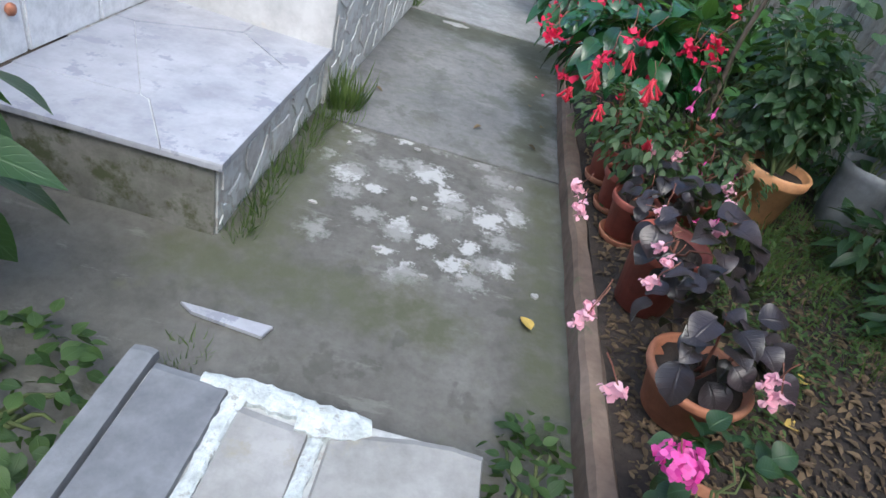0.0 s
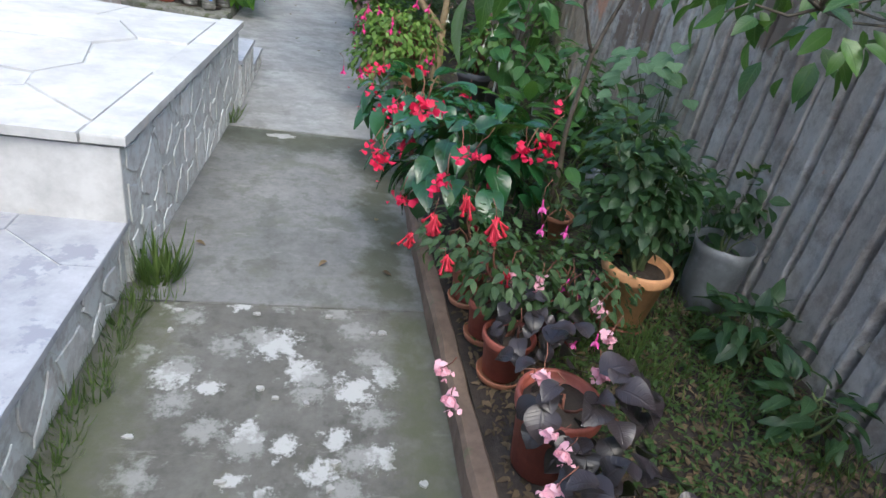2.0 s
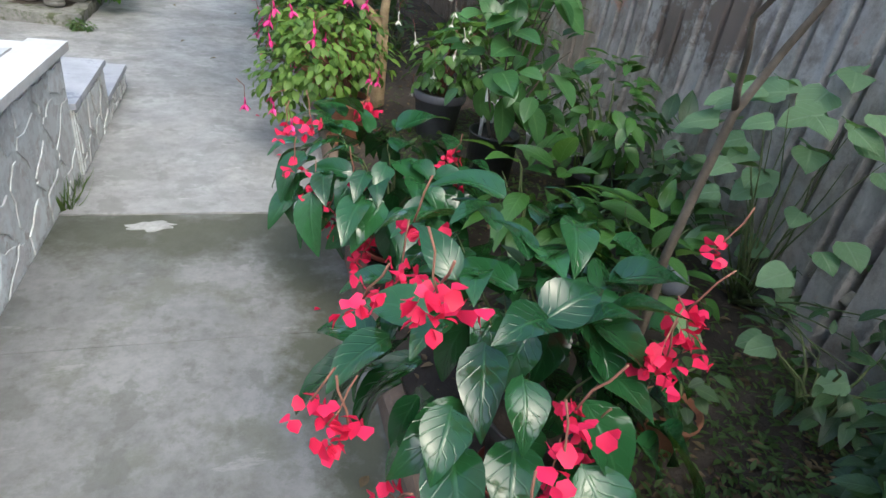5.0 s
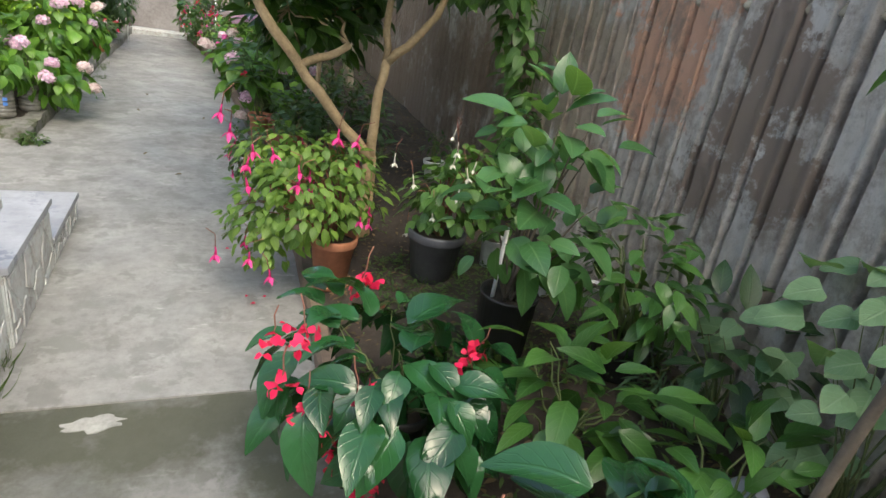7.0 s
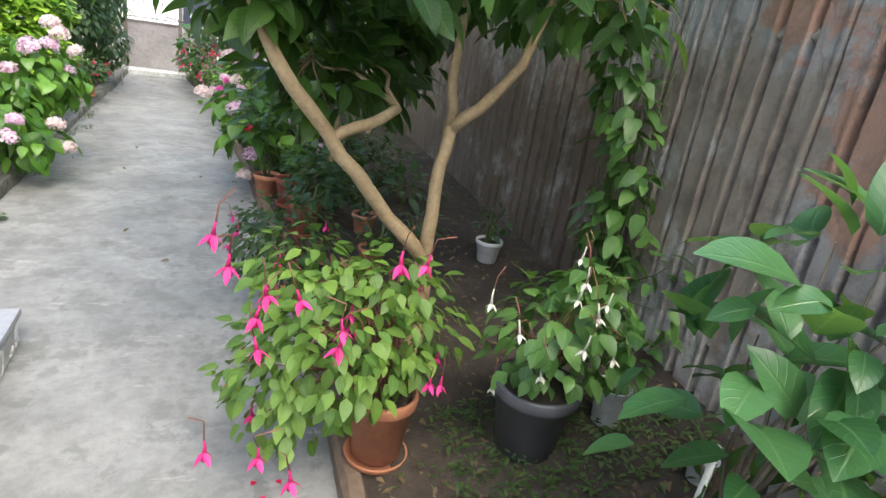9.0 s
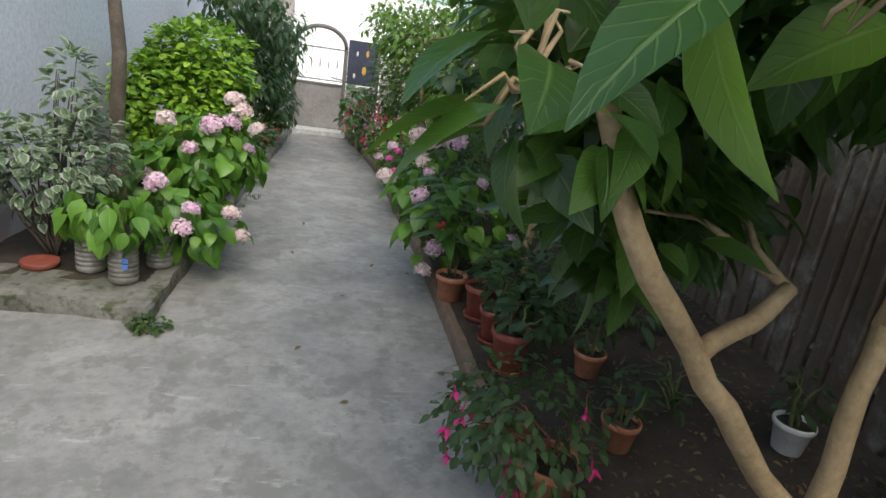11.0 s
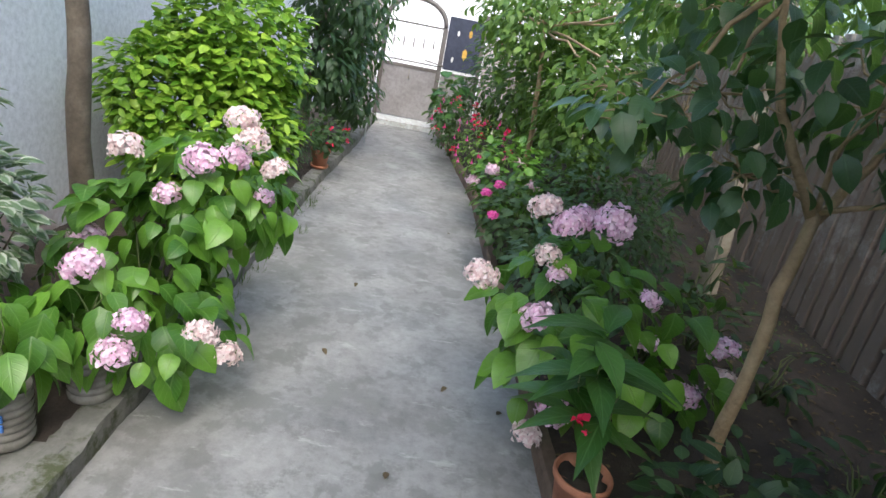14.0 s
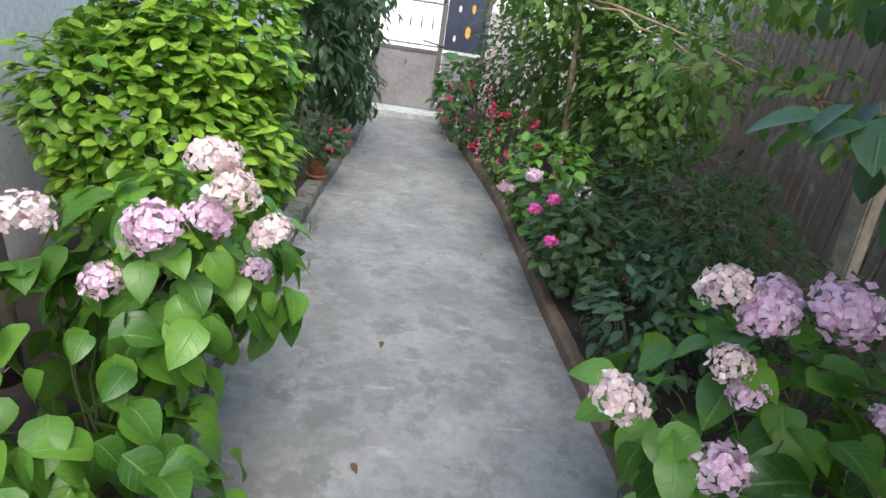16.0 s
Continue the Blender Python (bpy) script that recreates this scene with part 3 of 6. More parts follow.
def slab_piece(poly, joint, thick, rng, jag=0.0):
    """An irregular flat stone with a chamfered upper edge, in its own plane."""
    c = Vector((sum(p[0] for p in poly) / len(poly), sum(p[1] for p in poly) / len(poly), 0))
    ring = []
    for (ax, ay), (bx, by) in zip(poly, poly[1:] + poly[:1]):
        n = 3 if jag else 1
        for k in range(n):
            s = k / n
            p = Vector((ax + (bx - ax) * s, ay + (by - ay) * s, 0)) - c
            if p.length > 1e-4:
                p *= max(0.3, 1 - joint / p.length)
            ring.append(p + Vector((rng.uniform(-jag, jag), rng.uniform(-jag, jag), 0)))
    bm = bmesh.new()
    lev = []
    for z, k in ((0, 1.0), (thick * 0.75, 1.0), (thick, 0.97)):
        if k < 1 and not jag:
            lev.append([bm.verts.new((p.x * max(k, 1 - 0.003 / p.length), p.y * max(k, 1 - 0.003 / p.length), z)) for p in ring])
        else:
            lev.append([bm.verts.new((p.x * k, p.y * k, z)) for p in ring])
    for a, b in zip(lev, lev[1:]):
        for i in range(len(a)):
            j = (i + 1) % len(a)
            bm.faces.new((a[i], a[j], b[j], b[i]))
    bm.faces.new(lev[-1])
    return c, bm


def clad(owner, frame_m, w, h, n, mat, seed, joint=0.012, thick=0.012, name="stone", jag=0.004):
    rng = random.Random(seed)
    for poly in voronoi_cells(rng, w, h, n):
        c, bm = slab_piece(poly, joint, thick * rng.uniform(0.8, 1.2), rng, jag)
        ob = part(name, bm, mat, owner)
        ob.matrix_basis = frame_m @ Matrix.Translation(c)


def wall_frame(origin, along, normal):
    a, n = Vector(along).normalized(), Vector(normal).normalized()
    u = n.cross(a)
    return Matrix.Translation(origin) @ Matrix((a, u, n)).transposed().to_4x4()

# ---- ground, path, kerbs ----
def strip(name, xs_of, y0, y1, z_of, mat, ny, nx, label="", kind="structure", skirt=0.1):
    v, f = [], []
    for j in range(ny + 1):
        y = y0 + (y1 - y0) * j / ny
        a, b = xs_of(y)
        for i in range(nx + 1):
            x = a + (b - a) * i / nx
            v.append((x, y, z_of(x, y)))
    for j in range(ny):
        for i in range(nx):
            k = j * (nx + 1) + i
            f.append((k, k + 1, k + nx + 2, k + nx + 1))
    base = len(v)
    edge = [i for i in range(nx + 1)] + [j * (nx + 1) + nx for j in range(1, ny + 1)] + [ny * (nx + 1) + i for i in range(nx - 1, -1, -1)] + [j * (nx + 1) for j in range(ny - 1, 0, -1)]
    for e in edge:
        v.append((v[e][0], v[e][1], v[e][2] - skirt))
    for k in range(len(edge)):
        m = (k + 1) % len(edge)
        f.append((edge[m], edge[k], base + k, base + m))
    ob = part(name, as_mesh(name, v, f, None, False), mat)
    return tagged(ob, label, "", "", kind)


v = [(-60, -60, -0.09), (60, -60, -0.09), (60, 80, -0.09), (-60, 80, -0.09)]
tagged(part("ground", as_mesh("ground", v, [(0, 1, 2, 3)]), M_SOIL), "bare brown earth round the garden", "ground", "", "structure")


def wob(x, y):
    return 0.004 * noise.noise((x * 2, y * 2, 5)) + 0.0025 * noise.noise((x * 9, y * 9, 5))


PATHLAB = "grey concrete garden path slab with stains"
strip("path_rough_slab", lambda y: (-1.75, kerb_x(y) + 0.01), -1.6, 2.36, lambda x, y: -0.004 + 1.6 * wob(x, y), M_CONC_OLD, 60, 34, "old mossy concrete path slab with white paint remains")
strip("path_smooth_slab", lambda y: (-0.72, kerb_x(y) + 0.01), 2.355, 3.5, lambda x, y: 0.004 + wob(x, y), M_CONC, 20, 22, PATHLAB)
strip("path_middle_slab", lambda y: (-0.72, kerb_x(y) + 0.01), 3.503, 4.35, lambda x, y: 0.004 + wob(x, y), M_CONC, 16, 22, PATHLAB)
strip("path_pale_slab", lambda y: (-2.21, kerb_x(y) + 0.01), 4.348, 7.625, lambda x, y: 0.012 + wob(x, y), M_CONC_LIGHT, 50, 40, "pale worn concrete path in front of the steps")
strip("path_long_slab", lambda y: (-1.12, kerb_x(y) + 0.01), 7.625, 15.3, lambda x, y: 0.012 + wob(x, y), M_CONC_LIGHT, 90, 24, "pale worn concrete path running to the gate")
strip("soil_bed_right", lambda y: (kerb_x(y) + 0.07, fence_x(y) + 0.02), -1.6, 16.4, soil_z, M_SOIL, 360, 34, "dark garden soil bed with litter along the fence", skirt=0.25)


def kerb(name, pts, width, height, mat, label, side=1, lump=0.008, floor=-0.05):
    """A low cast kerb along a line of (x, y)."""
    v, f = [], []
    line = []
    for (ax, ay), (bx, by) in zip(pts, pts[1:]):
        n = max(1, int(math.hypot(bx - ax, by - ay) / 0.06))
        line += [(ax + (bx - ax) * k / n, ay + (by - ay) * k / n) for k in range(n)]
    line.append(pts[-1])
    for i, (x, y) in enumerate(line):
        px, py = line[max(0, i - 1)]
        qx, qy = line[min(len(line) - 1, i + 1)]
        L = math.hypot(qx - px, qy - py)
        nx, ny = side * (qy - py) / L, -side * (qx - px) / L
        for k, (o, z) in enumerate(((0, floor), (0.002, height * 0.8), (0.014, height), (width - 0.014, height), (width, height * 0.8), (width, floor))):
            w = lump * noise.noise((x * 7 + k, y * 7, z * 9))
            v.append((x + nx * (o + w), y + ny * (o + w), z + (0.8 * w if z > 0 else 0)))
    m = 6
    for i in range(len(line) - 1):
        for k in range(m - 1):
            a = i * m + k
            f.append((a, a + m, a + m + 1, a + 1))
    f.append(tuple(range(m)))
    f.append(tuple(range((len(line) - 1) * m, len(line) * m))[::-1])
    me = as_mesh(name, v, f)
    ob = part(name, me, mat)
    bm = bmesh.new()
    bm.from_mesh(me)
    bmesh.ops.recalc_face_normals(bm, faces=bm.faces)
    bm.to_mesh(me)
    bm.free()
    return tagged(ob, label, "kerb", "", "structure")


kerb("kerb_right", [(x, y) for y, x in KERB], 0.075, 0.095, M_KERB, "low brown stained concrete kerb of the flower bed")
kerb("kerb_left", [(-1.09, 7.56), (-1.10, 9.0), (-1.12, 11.5), (-1.08, 13.5), (-1.10, 15.5)], 0.13, 0.106, M_KERB_GREY, "mossy grey concrete kerb of the raised bed", side=-1, lump=0.02)
kerb("kerb_left_front", [(-2.21, 7.74), (-1.6, 7.65), (-1.212, 7.578)], 0.36, 0.098, M_KERB_GREY, "mossy grey concrete kerb end of the raised bed", side=-1, lump=0.02)
strip("soil_bed_left", lambda y: (-2.21, -1.15), 7.9, 15.6, lambda x, y: 0.095 + 0.012 * noise.noise((x * 5, y * 5, 9)), M_SOIL, 120, 14, "dark soil of the raised bed beside the house")

patchy(M_PLASTER, [(-2.2, 7.3 + 0.22 * k, 0.1 + 0.07 * math.sin(k * 1.7), 0.5) for k in range(9)] + [(-2.2, 9.4 + 0.6 * k, 0.05, 0.35) for k in range(6)], (0.44, 0.36, 0.35), 1.25, 1.75, 3)

# ---- house wall, terrace, steps ----
bm = bmesh.new()
box(bm, (-2.45, 6.2, 0.42), (-2.2, 16.6, 3.0))
tagged(part("wall_house", bm, M_PLASTER), "white plastered house wall", "wall", "", "structure")
bm = bmesh.new()
box(bm, (-2.45, 6.2, -0.1), (-2.2, 16.6, 0.42))
tagged(part("wall_house_plinth", bm, M_PLASTER), "stained pinkish lower plaster of the house wall", "wall", "", "structure")
bm = bmesh.new()
box(bm, (-3.6, -1.9, -0.1), (-3.4, 6.4, 3.0))
box(bm, (-3.4, 6.2, -0.1), (-2.45, 6.4, 3.0))
tagged(part("wall_house_recess", bm, M_PLASTER), "white plastered house wall behind the terrace", "wall", "", "structure")
bm = bmesh.new()
box(bm, (-3.6, -1.9, -0.1), (2.4, -1.7, 2.2))
tagged(part("wall_back", bm, M_PLASTER), "plain plastered garden wall closing the yard", "wall", "", "structure")


def masonry(name, lo, hi, label):
    bm = bmesh.new()
    box(bm, lo, hi, 0.006)
    return tagged(part(name, bm, M_MORTAR), label, "terrace", "", "structure")


low = masonry("terrace_low_block", (-1.42, 1.395, -0.05), (-0.685, 2.5, 0.263), "low block with cracked marble top")
clad(low, wall_frame((-0.684, 1.40, 0.0), (0, 1, 0), (1, 0, 0)), 1.05, 0.24, 12, M_STONE, 3, joint=0.024, thick=0.006, jag=0.009)
bm = bmesh.new()
box(bm, (-1.42, 1.388, -0.05), (-0.69, 1.394, 0.24), 0.002)
part("front_face", bm, M_KERB_GREY, low)
clad(low, Matrix.Translation((-1.43, 1.365, 0.246)), 0.77, 1.12, 6, M_MARBLE, 11, joint=0.0008, thick=0.022, name="marble_slab", jag=0.0)
high = masonry("terrace", (-3.4, 2.46, -0.05), (-0.665, 4.72, 0.590), "raised terrace with marble top and stone-clad side")
TURN = Matrix.Translation((-0.66, 2.43, 0)) @ Matrix.Rotation(radians(-2.1), 4, "Z") @ Matrix.Translation((0.66, -2.43, 0))
high.matrix_basis = TURN
clad(high, wall_frame((-0.664, 2.47, 0.005), (0, 1, 0), (1, 0, 0)), 2.24, 0.55, 40, M_STONE, 5, joint=0.03, thick=0.005, jag=0.011)
rng = random.Random(9)
for i in range(3):
    x1 = -0.66 - i * 0.92
    c, bm = slab_piece([(x1 - 0.915, 0), (x1, 0), (x1, 0.29), (x1 - 0.915, 0.29)], 0.002, 0.012, rng)
    ob = part("riser_slab", bm, M_MARBLE_WARM, high)
    ob.matrix_basis = wall_frame((0, 2.459, 0.262), (1, 0, 0), (0, -1, 0)) @ Matrix.Translation(c)
clad(high, Matrix.Translation((-3.4, 2.52, 0.566)), 2.62, 2.2, 24, M_MARBLE_WARM, 14, joint=0.004, thick=0.03, name="marble_slab", jag=0.0)
for i, (a, b) in enumerate(((2.43, 3.2), (3.2, 3.95), (3.95, 4.745))):
    c, bm = slab_piece([(-0.775, a), (-0.635, a), (-0.635, b), (-0.775, b)], 0.002, 0.034, rng)
    ob = part("edge_slab", bm, M_MARBLE_WARM, high)
    ob.matrix_basis = Matrix.Translation((0, 0, 0.566)) @ Matrix.Translation(c)
for i in range(3):
    x1 = -0.78 - i * 0.88
    c, bm = slab_piece([(x1 - 0.875, 2.425), (x1, 2.425), (x1, 2.518), (x1 - 0.875, 2.518)], 0.002, 0.034, rng)
    ob = part("edge_slab", bm, M_MARBLE_WARM, high)
    ob.matrix_basis = Matrix.Translation((0, 0, 0.566)) @ Matrix.Translation(c)
for y0, y1, z, sd in ((4.72, 5.43, 0.315, 21), (5.43, 6.05, 0.125, 22)):
    st = masonry("terrace_step", (-2.0, y0, -0.05), (-0.568, y1, z), "stone-clad step with pale marble tread")
    clad(st, wall_frame((-0.567, y0 + 0.005, 0.008), (0, 1, 0), (1, 0, 0)), y1 - y0 - 0.01, z - 0.01, 10, M_STONE, sd, joint=0.02, thick=0.006, jag=0.008)
    for k in range(2):
        c, bm = slab_piece([(-1.255 + 0.72 * (k - 1) - 0.02, y0 + 0.0), (-1.255 + 0.72 * k - 0.02, y0), (-1.255 + 0.72 * k - 0.02, y1 + 0.025), (-1.255 + 0.72 * (k - 1) - 0.02, y1 + 0.025)], 0.002, 0.026, rng)
        ob = part("marble_slab", bm, M_MARBLE, st)
        ob.matrix_basis = Matrix.Translation((0, 0, z + 0.001)) @ Matrix.Translation(c)
# white boarded cupboard wall beside the low block
cup = thing("cupboard_wall", (-1.43, 0.0, 0.0), "white painted cupboard doors with round brown knobs", "cupboard", "", "structure")
for i in range(5):
    y0 = 0.55 + i * 0.38
    bm = bmesh.new()
    box(bm, (-0.03, y0 + 0.006, 0.27 if y0 > 1.3 else 0.0), (0.0, y0 + 0.374, 1.5), 0.006)
    d = part("door", bm, M_PANEL, cup)
    bm = bmesh.new()
    lathe(bm, [(0.016, 0), (0.02, 0.006), (0.018, 0.014), (0.008, 0.018), (0.001, 0.019)], 14)
    kn = part("knob", bm, M_TERRA, d, "round brown knob")
    kn.matrix_basis = Matrix.Translation((0.0, y0 + 0.32, 0.42)) @ Matrix.Rotation(radians(90), 4, "Y")
# step at the start: marble slabs with white plaster joints
st = masonry("entry_step", (-0.62, -0.6, -0.05), (0.2, 0.80, 0.085), "low entry step of worn marble slabs")
rng = random.Random(4)
for k, (poly, lift) in enumerate((([(-0.62, -0.6), (-0.562, -0.6), (-0.562, 0.835), (-0.62, 0.835)], 0.012), ([(-0.558, -0.6), (-0.40, -0.6), (-0.385, 0.80), (-0.558, 0.81)], 0),
             ([(-0.36, -0.6), (-0.20, -0.6), (-0.185, 0.74), (-0.345, 0.76)], 0), ([(-0.165, -0.6), (0.2, -0.6), (0.2, 0.79), (0.13, 0.80), (-0.14, 0.76)], 0))):
    c, bm = slab_piece(poly, 0.002, 0.03, rng, 0.0025)
    ob = part("marble_slab", bm, M_MARBLE_GREY if k < 2 else M_MARBLE_STEP, st)
    ob.matrix_basis = Matrix.Translation((0, 0, 0.071 + lift)) @ Matrix.Translation(c)


def flake(x, y, rx, ry, rng, mat=M_FLAKE, z=0.0, thick=0.003, turn=0.0):
    bm = bmesh.new()
    n = 26
    lev = []
    ph = rng.uniform(0, 50)
    ring = []
    for i in range(n):
        a = 2 * math.pi * i / n
        k = 1 + 0.55 * noise.noise((math.cos(a) * 1.7 + ph, math.sin(a) * 1.7, ph)) + 0.25 * noise.noise((math.cos(a) * 5 + ph, math.sin(a) * 5, 1))
        px, py = rx * k * math.cos(a), ry * k * math.sin(a)
        ring.append((px * math.cos(turn) - py * math.sin(turn), px * math.sin(turn) + py * math.cos(turn)))
    lo = [bm.verts.new((p, q, -0.006)) for p, q in ring]
    hi = [bm.verts.new((p * 0.97, q * 0.97, thick)) for p, q in ring]
    for i in range(n):
        j = (i + 1) % n
        bm.faces.new((lo[i], lo[j], hi[j], hi[i]))
    bm.faces.new(hi)
    ob = part("paint_flake", bm, mat)
    ob.location = (x, y, z)
    return tagged(ob, "flaking white paint remains on the concrete path", "paint flake", "paint flakes on the path", "")


rng = random.Random(21)
flake(-0.25, 4.25, 0.09, 0.04, rng, z=0.003)
flake(0.35, 1.52, 0.012, 0.011, rng, z=0.003)
for _ in range(14):
    flake(rng.uniform(-0.5, 0.3), rng.uniform(1.4, 2.3), rng.uniform(0.008, 0.018), rng.uniform(0.006, 0.012), rng, z=0.003)
# broken marble splinter and fallen leaves on the path
c, bm = slab_piece([(-0.64, 1.075), (-0.60, 1.05), (-0.40, 1.03), (-0.385, 1.075)], 0.001, 0.012, rng)
ob = tagged(part("marble_splinter", bm, M_MARBLE), "broken splinter of grey marble lying on the path", "stone")
ob.location = c + Vector((0, 0, 0.0))
def plaster_run(pts, widths, seed):
    """A crust of old plaster along a line, with a ragged rim and a rough top."""
    v, f = [], []
    line = []
    for (a, wa), (b, wb) in zip(zip(pts, widths), zip(pts[1:], widths[1:])):
        n = max(2, int((Vector(b) - Vector(a)).length / 0.012))
        line += [(Vector(a).lerp(Vector(b), k / n), wa + (wb - wa) * k / n) for k in range(n)]
    line.append((Vector(pts[-1]), widths[-1]))
    for i, (p, w) in enumerate(line):
        d = (line[min(i + 1, len(line) - 1)][0] - line[max(i - 1, 0)][0]).normalized()
        side = Vector((d.y, -d.x, 0))
        for k, (o, z) in enumerate(((-1, -0.02), (-0.96, 0.002), (-0.5, 0.007), (0, 0.008), (0.5, 0.007), (0.96, 0.002), (1, -0.02))):
            rag = 1 + 0.45 * noise.noise((p.x * 38, p.y * 38, seed + (o > 0) * 5)) * abs(o)
            q = p + side * o * w * rag
            v.append((q.x, q.y, q.z + z + (0.005 * noise.noise((q.x * 60, q.y * 60, seed)) if z > 0 else 0)))
    for i in range(len(line) - 1):
        for k in range(6):
            f.append((i * 7 + k, i * 7 + k + 1, i * 7 + k + 8, i * 7 + k + 7))
    f += [tuple(range(7))[::-1], tuple(range(len(v) - 7, len(v)))]
    return tagged(part("plaster_crust", as_mesh("plaster_crust", v, f), M_CRUST), "crumbling whitish plaster along the worn step", "plaster", "plaster crusts on the step")


plaster_run([(-0.45, 0.80, 0.097), (-0.33, 0.80, 0.097), (-0.2, 0.785, 0.097)], [0.012, 0.032, 0.03], 3)
plaster_run([(-0.22, 0.765, 0.104), (-0.12, 0.77, 0.104), (-0.06, 0.785, 0.1)], [0.04, 0.042, 0.02], 11)
plaster_run([(-0.374, -0.55, 0.096), (-0.37, 0.3, 0.096), (-0.36, 0.78, 0.097)], [0.016, 0.015, 0.02], 17)
plaster_run([(-0.185, -0.55, 0.094), (-0.18, 0.3, 0.094), (-0.165, 0.72, 0.097)], [0.012, 0.012, 0.018], 23)
drop = leaf_data("fallen_leaf", leaf_shape(0.05, 0.025, "ovate", 0.5, 0.2), M_DRY)
dropy = leaf_data("fallen_yellow_leaf", leaf_shape(0.075, 0.04, "ovate", 0.4, 0.2), M_YELLOWLEAF)
dropr = leaf_data("fallen_petal", leaf_shape(0.028, 0.02, "ovate", 0.5, 0.2, 3), M_P_RED)
for me, pts, lab in ((dropy, ((0.33, 1.33), (1.02, 1.2), (0.95, 1.05)), "yellow fallen leaf lying on the ground"),
                     (drop, ((0.06, 2.68), (-0.5, 2.78), (0.3, 2.62), (0.36, 2.86), (0.3, 3.1), (0.12, 8.75), (-0.1, 8.1), (0.1, 10.9), (-0.5, 8.9), (0.35, 8.6), (-0.46, 9.7), (-0.3, 7.4), (-0.05, 6.9)), "small brown fallen leaf on the path"),
                     (dropr, ((0.27, 5.05), (0.31, 4.98), (0.36, 5.04), (0.2, 5.6), (0.4, 4.8), (0.38, 3.35), (0.33, 3.6), (0.42, 4.6), (0.3, 5.9)), "red fallen flower petal on the path")):
    for x, y in pts:
        z = 0.02 if x < 0.5 else soil_z(x, y) + 0.01
        ob = tagged(new("fallen_leaf", me), lab, "leaf", "fallen leaves")
        ob.matrix_basis = pose(x, y, z, 0, 0, rng.uniform(0, 360))

# ---- fence ----
mf, t, b = nodes_of("peeling_painted_fence_sheet", 0.85)
oi = t.nodes.new("ShaderNodeObjectInfo")
grey = ramp(t, noise_of(t, 4.0, 8, 0.78, (1, 1, 0.4)), [(0.30, (0.48, 0.435, 0.395)), (0.48, (0.70, 0.655, 0.61)), (0.66, (0.82, 0.80, 0.78))])
dark = mix(t, step_at(t, noise_of(t, 1.7, 6, 0.7, (1, 1, 0.4), (9, 3, 4)), 0.6, 0.72), grey, (0.24, 0.20, 0.16))
col = mix(t, 0.7, dark, ramp(t, noise_of(t, 30, 6, 0.8), [(0.32, (0.7, 0.7, 0.7)), (0.5, (1, 1, 1))]), "MULTIPLY")
col = mix(t, 1.0, col, ramp(t, oi.outputs["Random"], [(0, (0.86, 0.84, 0.82)), (1, (1, 1, 1))]), "MULTIPLY")
t.links.new(col, b.inputs["Base Color"])
OCHRE = [(4.95, 1.3), (5.05, 1.0), (5.2, 1.4), (5.2, 1.0), (5.5, 1.3), (5.5, 0.8), (5.9, 1.1), (4.9, 0.75), (6.3, 1.3), (6.6, 0.9), (7.2, 1.2), (7.8, 1.0)]
patchy(mf, [(fence_x(y), y, z, 0.3) for y, z in OCHRE], (0.52, 0.43, 0.34), 1.1, 1.45, 9)
patchy(mf, [(fence_x(y), y, z, 0.24) for y, z in ((4.62, 1.6), (4.62, 1.38), (4.6, 1.16), (4.42, 1.5), (4.4, 1.3), (4.3, 1.68), (5.0, 1.7), (4.2, 1.75))], (0.68, 0.40, 0.28), 1.2, 1.45, 12)
patchy(mf, [(fence_x(y), y, z, 0.26) for y, z in ((3.98, 1.5), (3.98, 1.22), (3.85, 1.38), (4.08, 1.0), (3.75, 1.1), (3.4, 1.7), (6.2, 0.6), (6.8, 0.7), (7.5, 0.7), (8.2, 0.5), (2.6, 1.3))], (0.31, 0.24, 0.20), 1.3, 1.5, 12)
# Brown boards from y 6 on, with tree shade mixed into the colour.
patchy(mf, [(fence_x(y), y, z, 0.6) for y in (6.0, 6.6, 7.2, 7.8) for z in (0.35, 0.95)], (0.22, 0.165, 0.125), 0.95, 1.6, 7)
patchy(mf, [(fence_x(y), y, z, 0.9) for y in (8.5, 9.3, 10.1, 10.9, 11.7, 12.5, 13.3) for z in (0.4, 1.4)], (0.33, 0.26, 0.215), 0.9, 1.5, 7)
bump(t, b, noise_of(t, 26, 8, 0.8), 1.0, 0.05)
fence = thing("fence", (1.84, 4.5, 0.0), "tall weathered fence of ribbed boards with peeling grey and rusty paint", "fence", "", "structure")
BW = 0.13
datas = []
for k in range(5):
    r2 = random.Random(40 + k)
    gw, gd = r2.uniform(0.016, 0.032), r2.uniform(0.04, 0.06)
    prof = [(-0.012, -gd), (gw * 0.8, -gd), (gw, -0.002), (gw + 0.004, 0.009), (gw + 0.014, 0.009), (gw + 0.022, 0.001), (0.07, 0.0), (0.1, 0.002), (BW - 0.006, 0.002), (BW - 0.001, -gd * 0.9), (BW + 0.012, -gd)]
    bm = bmesh.new()
    rows = []
    for i in range(31):
        z = 2.02 * i / 30
        rows.append([bm.verts.new((-d + 0.006 * noise.noise((y * 20, z * 9, k * 7.0)), y + 0.002 * noise.noise((z * 4, k * 3.0, 1)), z)) for y, d in prof])
    for a, c in zip(rows, rows[1:]):
        for i in range(len(prof) - 1):
            bm.faces.new((a[i], c[i], c[i + 1], a[i + 1]))
    me = bpy.data.meshes.new("fence_board")
    bm.to_mesh(me)
    bm.free()
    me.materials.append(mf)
    datas.append(me)
rng = random.Random(77)
ang = math.atan(0.085)
